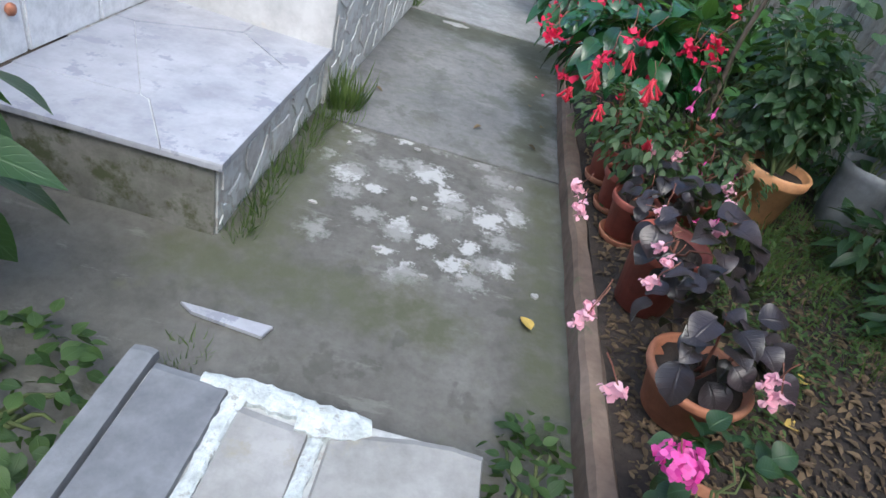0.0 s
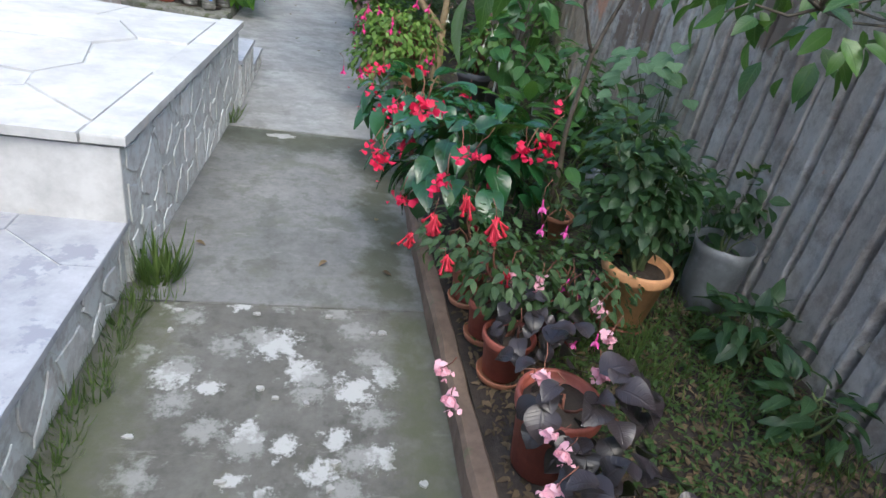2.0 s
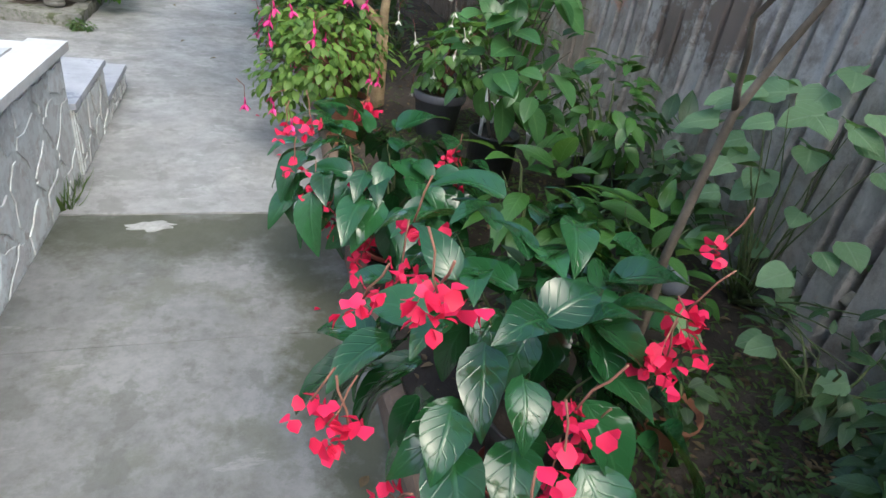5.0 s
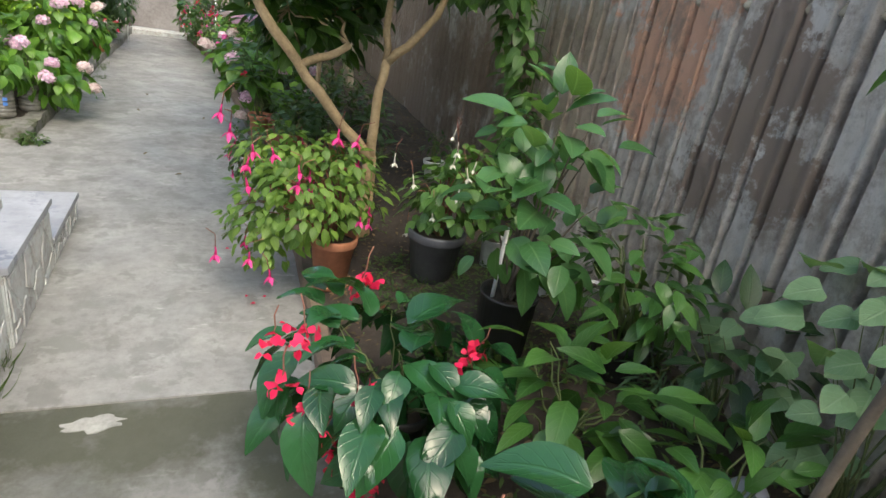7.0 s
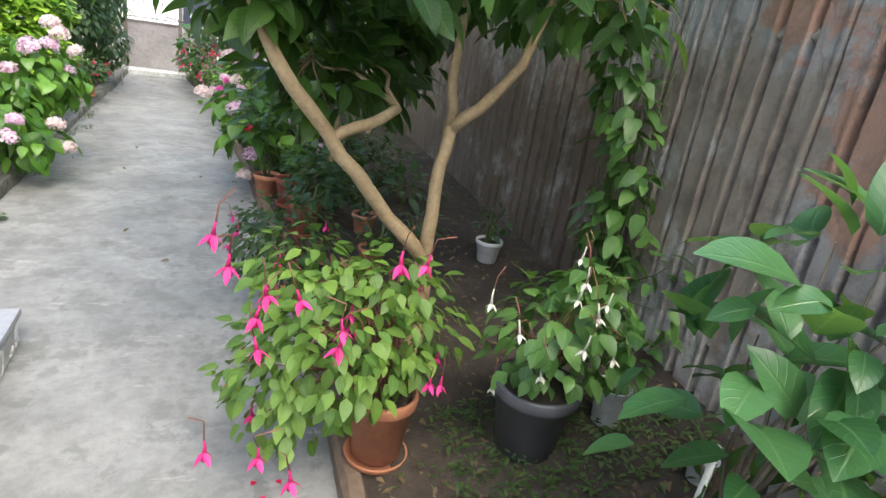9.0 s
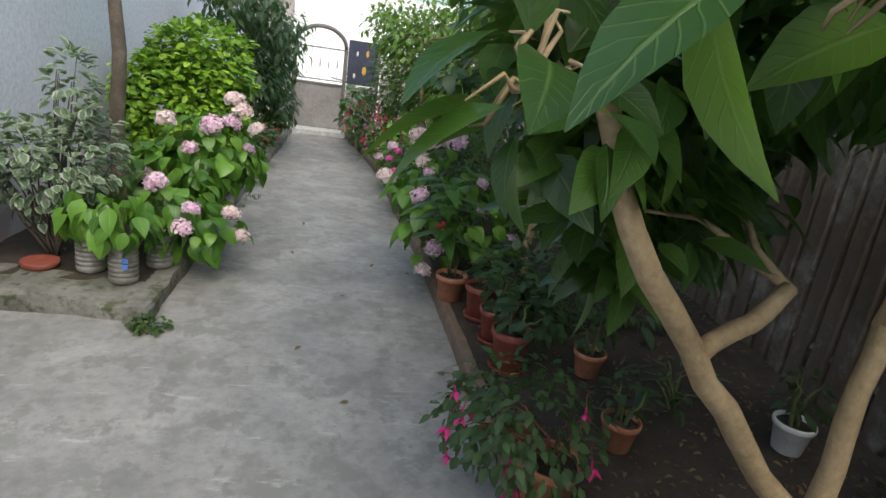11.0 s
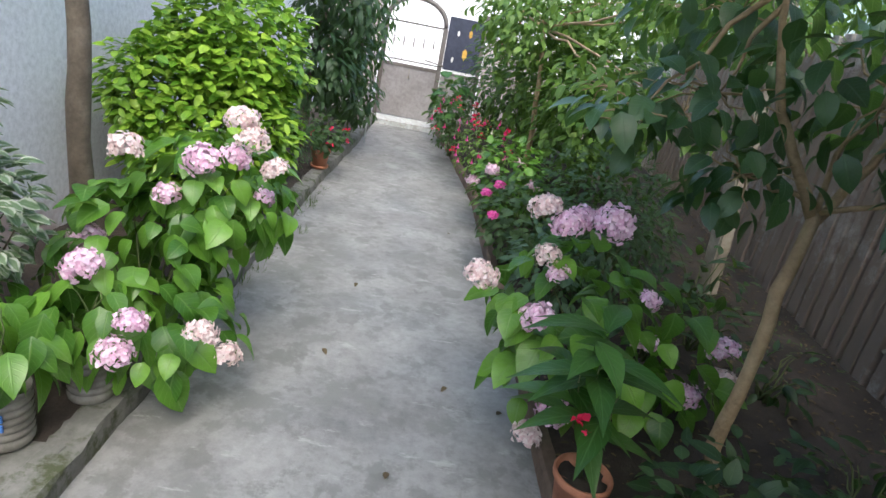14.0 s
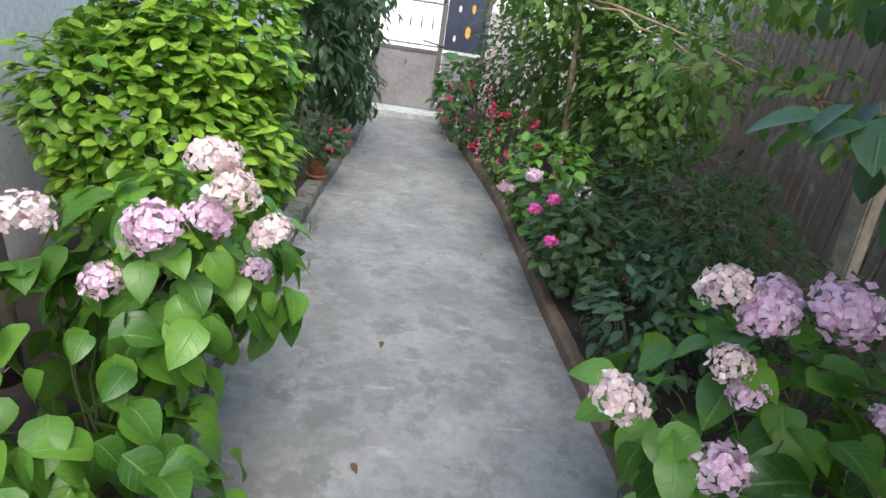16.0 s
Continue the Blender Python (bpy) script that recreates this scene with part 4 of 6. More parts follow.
for i in range(int(18.6 / BW)):
    y = -1.7 + i * BW
    ob = new("fence_board", datas[i % 5 if rng.random() < 0.5 else rng.randrange(5)])
    ob.parent = fence
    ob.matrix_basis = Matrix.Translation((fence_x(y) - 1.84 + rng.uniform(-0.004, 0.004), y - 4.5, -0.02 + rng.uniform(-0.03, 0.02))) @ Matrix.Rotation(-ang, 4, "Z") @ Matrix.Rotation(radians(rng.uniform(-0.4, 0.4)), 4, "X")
bm = bmesh.new()
for z in (0.5, 1.6):
    tube(bm, [(fence_x(-1.7) - 1.84 + 0.035, -6.2, z), (fence_x(16.9) - 1.84 + 0.035, 12.4, z)], [0.03, 0.03], 4)
part("rail", bm, M_POST, fence)
bm = bmesh.new()
box(bm, (-0.05, -0.05, 0), (0.05, 0.05, 2.1), 0.01)
post = tagged(part("leaning_post", bm, M_POST), "weathered pale wooden post leaning on the fence", "post")
post.matrix_basis = pose(1.80, 9.95, 0.22, 0, -7, 20)

# ---- gate ----
GY = 15.75
step = masonry("gate_sill", (-1.5, 15.3, -0.05), (0.5, GY + 0.3, 0.085), "pale stone sill step before the gate")
gate = thing("garden_gate", (-0.72, GY, 0.085), "dark brown arched iron garden gate with barred upper half", "gate")
W2, HB, HT = 0.44, 0.76, 1.42
for s in (-1, 1):
    bm = bmesh.new()
    box(bm, (s * W2 - 0.035, -0.03, 0), (s * W2 + 0.035, 0.03, HT), 0.006)
    part("gate_post", bm, M_IRON, gate)
bm = bmesh.new()
tube(bm, [(W2 * math.cos(a), 0, HT + 0.34 * math.sin(a)) for a in [math.pi * i / 16 for i in range(17)]], [0.036] * 17, 6)
part("arch", bm, M_IRON, gate)
bm = bmesh.new()
box(bm, (-W2 + 0.035, -0.012, 0.01), (W2 - 0.035, 0.012, HB), 0.004)
part("sheet_panel", bm, M_IRON_PANEL, gate, "grey-brown sheet metal lower panel")
for z, h in ((HB, 0.05), (HB + 0.09, 0.02), (HT - 0.03, 0.025)):
    bm = bmesh.new()
    box(bm, (-W2 + 0.03, -0.022, z), (W2 - 0.03, 0.022, z + h), 0.004)
    part("crossbar", bm, M_IRON, gate)
for i in range(5):
    x = -0.3 + i * 0.15
    bm = bmesh.new()
    tube(bm, [(x, 0, HB + 0.05), (x, 0, HT + 0.2)], [0.004, 0.004], 5)
    tube(bm, [(x, 0, HB + 0.3), (x, 0, HB + 0.36), (x, 0, HB + 0.48)], [0.004, 0.015, 0.003], 6)
    part("bar", bm, M_IRON, gate)
bm = bmesh.new()
tube(bm, [(0.2, -0.05, HB + 0.16), (0.5, -0.05, HB + 0.12)], [0.012, 0.012], 6)
part("bolt", bm, M_IRON, gate)
bm = bmesh.new()
tube(bm, [(0, -0.03, HB), (0, -0.03, HB - 0.1), (0, -0.03, HB - 0.15)], [0.003, 0.003, 0.018], 6)
part("pull_chain", bm, M_POST, gate)
wing = thing("gate_side_panel", (-0.02, GY, 0.085), "fixed dark blue gate panel with yellow ornaments", "gate")
bm = bmesh.new()
box(bm, (-0.22, -0.01, 0.84), (0.30, 0.01, 1.6), 0.004)
part("blue_sheet", bm, M_NAVY, wing)
bm = bmesh.new()
box(bm, (-0.22, -0.012, 0.0), (0.30, 0.012, 0.76), 0.004)
part("lower_sheet", bm, M_IRON_PANEL, wing)
bm = bmesh.new()
box(bm, (0.30, -0.03, 0), (0.36, 0.03, 1.7), 0.005)
box(bm, (-0.22, -0.02, 0.762), (0.30, 0.02, 0.80), 0.003)
part("frame", bm, M_IRON, wing)
bm = bmesh.new()
box(bm, (-0.2, -0.014, 0.8), (0.29, 0.012, 0.838), 0.002)
part("white_strip", bm, M_WHITEPOT, wing)
for x, z, r, m in ((0.08, 1.1, 0.055, M_GOLD), (-0.09, 1.0, 0.03, M_WHITEPOT), (-0.06, 1.38, 0.03, M_WHITEPOT), (0.12, 1.4, 0.04, M_GOLD)):
    bm = bmesh.new()
    bmesh.ops.create_circle(bm, cap_ends=True, segments=6, radius=r)
    bmesh.ops.solidify(bm, geom=bm.faces[:], thickness=0.006)
    o = part("ornament", bm, m, wing)
    o.matrix_basis = pose(x, -0.014, z, 90, 0, 0) @ Matrix.Diagonal((0.7, 1.5, 1, 1))
bm = bmesh.new()
box(bm, (-2.05, GY - 0.1, -0.05), (-1.22, GY + 0.12, 2.3), 0.01)
box(bm, (0.36, GY - 0.1, -0.05), (2.9, GY + 0.12, 1.5), 0.01)
tagged(part("wall_gate", bm, M_PLASTER_LOW), "plastered wall beside the gate", "wall", "", "structure")
bm = bmesh.new()
box(bm, (-6, 24, -0.1), (6, 24.3, 3.2))
tagged(part("street_wall", bm, M_STREET), "bright sunlit wall across the street", "wall", "", "structure")
bm = bmesh.new()
box(bm, (-8, 16.1, -0.08), (8, 24, 0.02))
tagged(part("street_pavement", bm, M_STREET), "bright street pavement beyond the gate", "pavement", "", "structure")


# ---- plants ----
def foliage(owner, name, shape, mat, mats, label=""):
    return tagged(part(name, joined(name, shape, mats), mat, owner, label), "", "", "", "stuff")


def hydrangea(place, label, seed, blobs, heads, leaf=0.13, leaves=190, hang=0.55):
    rng = random.Random(seed)
    ow = thing("hydrangea", place, label, "hydrangea", "hydrangeas along the path")
    growth("branchwork", twigs(rng, (0, 0, 0), blobs, 6, 0.007, 0.05), M_STEM, ow)
    tot = sum(n for _, _, n in blobs)
    bl = [(c, r, int(leaves * n / tot)) for c, r, n in blobs]
    dat = [leaf_data("hydrangea_leaf", leaf_shape(leaf * k, leaf * k * 0.78, "broad", 0.3, 0.5, 6, 0.03), M_L_HYD) for k in (0.8, 1.0, 1.15)]
    leaf_objects(ow, dat, crown_places(rng, bl, (0.75, 1.15), hang, 0.6), rng)
    for x, y, z, s, kind in heads:
        p = Vector((x, y, z)) - Vector(place)
        h = put("flower_head", rng.choice(HYD_LILAC if kind == "l" else HYD_CREAM), ow, p, rng.uniform(0, 6), s)
        h.rotation_euler = (rng.uniform(-0.5, 0.3), rng.uniform(-0.5, 0.5), rng.uniform(0, 6))
    return ow


def fuchsia(place, label, seed, pot, blobs, flower, flowers, leaf=(0.045, 0.024), leaves=700, mat=None, hang=0.5, spots=(), fsize=1.0):
    """pot: radius, height, material, saucer material; flowers hang under the outer crown."""
    rng = random.Random(seed)
    ow = thing("potted_fuchsia", place, label, "fuchsia", "potted fuchsias along the kerb")
    top = pot_parts(ow, pot[0], pot[1], pot[2], 0, pot[3])
    growth("branchwork", twigs(rng, (0, 0, top), blobs, 9, 0.0045, 0.08), M_STEM_RED, ow)
    tot = sum(n for _, _, n in blobs)
    bl = [(c, r, int(leaves * n / tot)) for c, r, n in blobs]
    foliage(ow, "foliage", leaf_shape(leaf[0], leaf[1], "ovate", 0.2, 0.25, 4), mat or M_L_FUCH, crown_places(rng, bl, (0.6, 1.25), hang, 0.4))
    places = [Vector(s) - Vector(place) for s in spots]
    for i in range(flowers):
        c, r, _ = rng.choice(blobs)
        a = rng.uniform(0, 6.28)
        k = rng.uniform(0.75, 1.05)
        places.append((c[0] + r[0] * k * math.cos(a), c[1] + r[1] * k * math.sin(a), c[2] - r[2] * rng.uniform(0.0, 1.1)))
    for p in places:
        bm = bmesh.new()
        h = rng.uniform(0.03, 0.06)
        f = put("flower", rng.choice(flower), ow, p, rng.uniform(0, 6), fsize * rng.uniform(0.8, 1.15))
        f.rotation_euler = (rng.uniform(-0.25, 0.25), rng.uniform(-0.25, 0.25), rng.uniform(0, 6))
        tube(bm, [(0, 0, 0), (rng.uniform(-0.01, 0.01), 0, h * 0.6), (rng.uniform(-0.03, 0.03), rng.uniform(-0.03, 0.03), h)], [0.0012] * 3, 4)
        part("flower_stalk", bm, M_STEM_RED, f)
    return ow


def begonia(place, label, seed, pot, blobs, leafmat, leaf, leaves, flower, flowers, shape="ovate", gloss_up=0.2, stem=None, fscale=1.0):
    wide = 1.6 if shape == "round" else 1.0
    rng = random.Random(seed)
    ow = thing("potted_begonia", place, label, "begonia", "potted begonias along the kerb")
    top = pot_parts(ow, pot[0], pot[1], pot[2], 0, pot[3])
    growth("branchwork", twigs(rng, (0, 0, top), blobs, 4, 0.005, 0.02), stem or M_STEM, ow)
    tot = sum(n for _, _, n in blobs)
    bl = [(c, r, max(3, int(leaves * n / tot))) for c, r, n in blobs]
    dat = [leaf_data("begonia_leaf", leaf_shape(leaf * k, leaf * k * w * wide, shape, 0.36, 0.5, 8, 0.07), leafmat) for k, w in ((0.8, 0.7), (1.0, 0.62), (1.15, 0.56))]
    leaf_objects(ow, dat, crown_places(rng, bl, (0.7, 1.15), gloss_up, 0.5, 1.1), rng)
    for x, y, z in flowers:
        f = put("blossom", rng.choice(flower), ow, Vector((x, y, z)) - Vector(place), rng.uniform(0, 6), fscale * rng.uniform(0.85, 1.15))
        bm = bmesh.new()
        tube(bm, bent((0, 0, 0), (rng.uniform(-0.04, 0.04), rng.uniform(-0.04, 0.04), 0.07), 3, 0.0, 0.004, rng), [0.0016] * 4, 4)
        part("flower_stalk", bm, M_STEM_RED, f)
    return ow


def shrub(name, place, label, category, seed, blobs, shape, mat, size=(0.7, 1.2), hang=0.2, shell=0.5, stems=8, bark=None, r0=0.01, pot=None, out=0.9, group=""):
    rng = random.Random(seed)
    ow = thing(name, place, label, category, group)
    top = pot_parts(ow, pot[0], pot[1], pot[2], 0, pot[3]) if pot else 0
    growth("branchwork", twigs(rng, (0, 0, top - 0.02), blobs, stems, r0, 0.03), bark or M_STEM, ow)
    foliage(ow, "foliage", shape, mat, crown_places(rng, blobs, size, hang, shell, out))
    return ow


def tree(name, place, label, seed, limbs, blobs, shape, leafmat, bark, hang=0.45, size=(0.7, 1.25), shell=0.25, fruits=()):
    """limbs: lists of (points, radii) in world places."""
    rng = random.Random(seed)
    ow = thing(name, place, label, "tree")
    o = Vector(place)
    for i, (pts, radii) in enumerate(limbs):
        bm = bmesh.new()
        fine_p, fine_r = [], []
        for k in range(len(pts) - 1):
            for s in (0, 0.33, 0.66):
                fine_p.append(Vector(pts[k]).lerp(Vector(pts[k + 1]), s) - o + Vector([rng.uniform(-0.006, 0.006) for _ in range(3)]))
                fine_r.append((radii[k] * (1 - s) + radii[k + 1] * s) * rng.uniform(0.95, 1.06))
        fine_p.append(Vector(pts[-1]) - o)
        fine_r.append(radii[-1])
        tube(bm, fine_p, fine_r, 9)
        part("trunk" if i == 0 else "limb", bm, bark, ow)
    loc = [(Vector(c) - o, r, n) for c, r, n in blobs]
    bm = bmesh.new()
    tips = [Vector(l[0][-1]) - o for l in limbs]
    for c, r, _ in loc:
        near = min(tips, key=lambda p: (p - c).length)
        tube(bm, bent(near, c, 5, 0.02, 0.03, rng), [0.011, 0.01, 0.009, 0.007, 0.005, 0.003], 6)
        for _ in range(9):
            u = Vector([rng.gauss(0, 1) for _ in range(3)]).normalized() * 0.8
            tube(bm, bent(c, c + Vector((u.x * r[0], u.y * r[1], u.z * r[2])), 3, 0.01, 0.02, rng), [0.005, 0.004, 0.003, 0.0015], 5)
    growth("branchwork", bm, bark, ow)
    foliage(ow, "crown", shape, leafmat, crown_places(rng, loc, size, hang, shell, 0.6))
    return ow


TERRA, RUST = (M_TERRA, M_TERRA), (M_RUST, M_RUST)
# pink geranium and dark-leaved begonias by the first stretch of kerb
begonia(bed(0.60, 0.66), "hot pink geranium in a terracotta pot by the kerb", 1, (0.085, 0.16, M_TERRA, None), [((0.0, 0.02, 0.24), (0.12, 0.12, 0.09), 1)], M_L_DARK, 0.06, 46, [GER_HOT],
        [(0.46, 0.63, 0.44), (0.40, 0.5, 0.44), (0.74, 0.55, 0.45)], "round", 0.2)
begonia(bed(0.69, 1.07), "bronze-leaved begonia with pink flowers in terracotta bowl", 2, (0.13, 0.15, M_TERRA, None), [((-0.03, 0.03, 0.27), (0.17, 0.18, 0.12), 1)], M_L_BRONZE, 0.075, 50, [BEG_PINK],
        [(0.33, 0.99, 0.44), (0.32, 0.97, 0.42), (0.37, 0.77, 0.43), (0.72, 0.90, 0.45), (0.74, 0.88, 0.42), (0.5, 1.15, 0.44)], "round", 0.3, M_STEM_RED)
begonia(bed(0.66, 1.50), "bronze-leaved begonia with pink flowers in red-brown pot", 3, (0.115, 0.25, M_RUST, None), [((0.0, -0.05, 0.33), (0.19, 0.20, 0.12), 1)], M_L_BRONZE, 0.075, 50, [BEG_PINK],
        [(0.32, 1.5, 0.45), (0.33, 1.41, 0.44), (0.57, 1.46, 0.47), (0.53, 1.28, 0.46), (0.55, 1.24, 0.45), (0.73, 1.49, 0.46), (0.76, 1.5, 0.44), (0.83, 1.65, 0.45), (0.86, 1.8, 0.45)], "round", 0.3, M_STEM_RED)
begonia(bed(0.63, 1.86), "bronze begonia with pale flowers in small red-brown pot", 4, (0.085, 0.16, M_RUST, M_TERRA), [((0.06, 0.0, 0.24), (0.13, 0.13, 0.09), 1)], M_L_BRONZE, 0.055, 46, [BEG_PINK],
        [(0.70, 1.9, 0.45), (0.72, 1.93, 0.46), (0.64, 1.98, 0.44)], "round", 0.3, M_STEM_RED)
fuchsia(bed(0.62, 2.08), "fuchsia with coral tubular flowers in red-brown pot", 5, (0.075, 0.15, M_RUST, M_TERRA), [((0.02, -0.08, 0.34), (0.2, 0.18, 0.14), 1)], TRUMPETS, 0, (0.05, 0.024), 230, M_L_FUCHD, spots=((0.36, 1.82, 0.58), (0.495, 1.86, 0.69), (0.60, 1.95, 0.47)), fsize=0.95)
fuchsia(bed(0.60, 2.31), "fuchsia with coral tubular flowers in terracotta pot", 6, (0.075, 0.15, M_RUST, M_TERRA), [((-0.06, -0.06, 0.33), (0.2, 0.18, 0.14), 1)], TRUMPETS, 0, (0.05, 0.024), 230, M_L_FUCHD, spots=((0.283, 2.0, 0.55), (0.338, 1.96, 0.64), (0.396, 1.86, 0.75)), fsize=0.95)
fuchsia(bed(0.86, 2.0), "straggling fuchsia with pink buds behind the kerb pots", 7, (0.08, 0.13, M_RUST, None), [((0.02, 0.0, 0.26), (0.20, 0.22, 0.14), 1)], [FUCH_PINK], 4, (0.042, 0.02), 420, M_L_FUCHD, spots=((0.68, 1.95, 0.64), (0.76, 1.95, 0.64), (0.82, 1.95, 0.45), (0.68, 2.0, 0.70)), fsize=1.3)
begonia(bed(0.70, 2.74), "dragon-wing begonia with glossy leaves and red flowers in black pot", 8, (0.10, 0.2, M_BLACK, M_RUST), [((-0.08, 0.0, 0.42), (0.32, 0.28, 0.18), 3), ((0.02, 0.2, 0.48), (0.27, 0.22, 0.15), 2)], M_L_BEG, 0.16, 130, WINGS,
        [(0.214, 2.58, 0.57), (0.25, 2.58, 0.56), (0.19, 2.6, 0.6), (0.318, 2.53, 0.44), (0.437, 2.33, 0.6), (0.78, 2.53, 0.69), (0.79, 2.55, 0.65), (0.395, 2.87, 0.68), (0.49, 2.36, 0.69), (0.6, 2.5, 0.42), (0.67, 2.5, 0.36), (0.7, 2.55, 0.5), (0.71, 2.55, 0.40), (0.92, 2.6, 0.63), (0.88, 2.62, 0.71), (0.37, 2.6, 0.80), (0.39, 2.65, 0.76), (0.27, 2.65, 0.76), (0.92, 2.65, 0.83), (0.56, 2.45, 0.68), (0.45, 3.0, 0.7)], "ovate", 0.35, None, 1.35)
begonia(bed(0.64, 3.84), "dragon-wing begonia with glossy leaves and clusters of red flowers", 9, (0.10, 0.18, M_BLACK, M_RUST), [((-0.06, 0.0, 0.38), (0.33, 0.33, 0.14), 3), ((0.0, -0.15, 0.36), (0.25, 0.25, 0.13), 2)], M_L_BEG, 0.16, 130, WINGS,
        [(0.31, 3.68, 0.67), (0.26, 3.7, 0.52), (0.32, 3.67, 0.45), (0.37, 3.66, 0.39), (0.44, 3.62, 0.33), (0.51, 3.6, 0.31), (0.80, 3.7, 0.47), (0.8, 3.72, 0.56), (0.23, 3.72, 0.63), (0.58, 3.45, 0.24), (0.62, 3.42, 0.2), (0.44, 3.65, 0.5), (0.47, 3.55, 0.28), (0.55, 4.1, 0.6)], "ovate", 0.35, None, 1.35)
# behind the kerb: orange pot, bag, small pot, sapling, squash
shrub("potted_geranium", bed(1.12, 2.06), "bushy green geranium in an orange plastic pot", "potted plant", 11, [((-0.04, 0.08, 0.46), (0.2, 0.18, 0.17), 460), ((-0.1, 0.1, 0.62), (0.15, 0.16, 0.13), 190), ((0.1, 0.12, 0.5), (0.16, 0.16, 0.14), 150)], leaf_shape(0.056, 0.036, "ovate", 0.2, 0.3, 4), M_L_DARK, stems=10, pot=(0.12, 0.23, M_ORANGE, M_RUST))
bag = thing("planter_bag", bed(1.48, 2.12), "grey plastic planter bag with folded silvery rim", "planter")
bm = bmesh.new()
lathe(bm, [(0.085, 0), (0.11, 0.01), (0.115, 0.14), (0.125, 0.25), (0.135, 0.30), (0.125, 0.295), (0.11, 0.24), (0.01, 0.23)], 26)
for v in bm.verts:
    v.co += Vector((noise.noise(v.co * 12), noise.noise(v.co * 12 + Vector((5, 5, 5))), 0.6 * noise.noise(v.co * 14))) * 0.016
part("bag_body", bm, M_BAG, bag)
bag.scale = (0.84, 0.84, 0.95)
rng = random.Random(31)
foliage(bag, "foliage", leaf_shape(0.07, 0.05, "ovate"), M_L_DARK, crown_places(rng, [((0.05, 0.08, 0.46), (0.14, 0.16, 0.13), 60)]))
growth("branchwork", twigs(rng, (0, 0, 0.22), [((0.05, 0.05, 0.42), (0.16, 0.2, 0.16), 1)], 6, 0.004), M_STEM, bag)
shrub("potted_seedling", bed(1.08, 2.72), "small seedling in a terracotta pot", "potted plant", 12, [((0, 0, 0.2), (0.1, 0.1, 0.07), 45)], leaf_shape(0.05, 0.035, "ovate"), M_L_FUCHD, pot=(0.075, 0.12, M_TERRA, None), stems=5)
tree("citrus_sapling", bed(1.16, 2.98), "slender citrus sapling with overhanging leafy twigs", 13,
     [([bed(1.16, 2.98, -0.02), (1.12, 2.96, 0.6), (1.12, 2.93, 1.0), (1.2, 2.8, 1.45)], [0.014, 0.012, 0.010, 0.006]),
      ([(1.12, 2.93, 1.0), (1.0, 2.85, 1.2), (0.96, 2.6, 1.5)], [0.008, 0.006, 0.004]), ([(1.2, 2.8, 1.45), (1.2, 2.2, 1.52), (1.05, 1.75, 1.5)], [0.006, 0.005, 0.003])],
     [((1.12, 1.75, 1.36), (0.34, 0.34, 0.16), 70), ((1.35, 2.3, 1.45), (0.3, 0.35, 0.2), 90), ((0.30, 1.36, 1.34), (0.16, 0.12, 0.06), 7), ((0.7, 1.6, 1.42), (0.25, 0.2, 0.08), 16), ((1.2, 2.9, 1.6), (0.35, 0.35, 0.25), 90)],
     leaf_shape(0.085, 0.042, "ovate", 0.25, 0.25), M_L_CITRUS, M_BARK_DARK)
rng = random.Random(15)
sq = thing("squash_plant", bed(1.68, 3.15), "climbing squash plant with soft round leaves at the fence", "squash plant")
sqb = [((-0.22, -0.12, 0.62), (0.16, 0.2, 0.16), 14), ((0.02, 0.0, 0.45), (0.26, 0.36, 0.36), 44), ((0.02, 0.3, 0.3), (0.22, 0.3, 0.26), 20), ((-0.05, -0.45, 0.2), (0.3, 0.35, 0.2), 18)]
growth("branchwork", twigs(rng, (0, 0, 0), sqb, 8, 0.004), M_STEM, sq)
leaf_objects(sq, [leaf_data("squash_leaf", leaf_shape(k, k * 1.05, "heart", 0.12, 0.2, 6, 0.05), M_L_SQUASH) for k in (0.075, 0.095, 0.115)], [facing(m.translation, (m.col[1].xyz.x, m.col[1].xyz.y, -0.25), (-0.3, -0.3, 1), 1) for m in crown_places(rng, sqb)], rng)
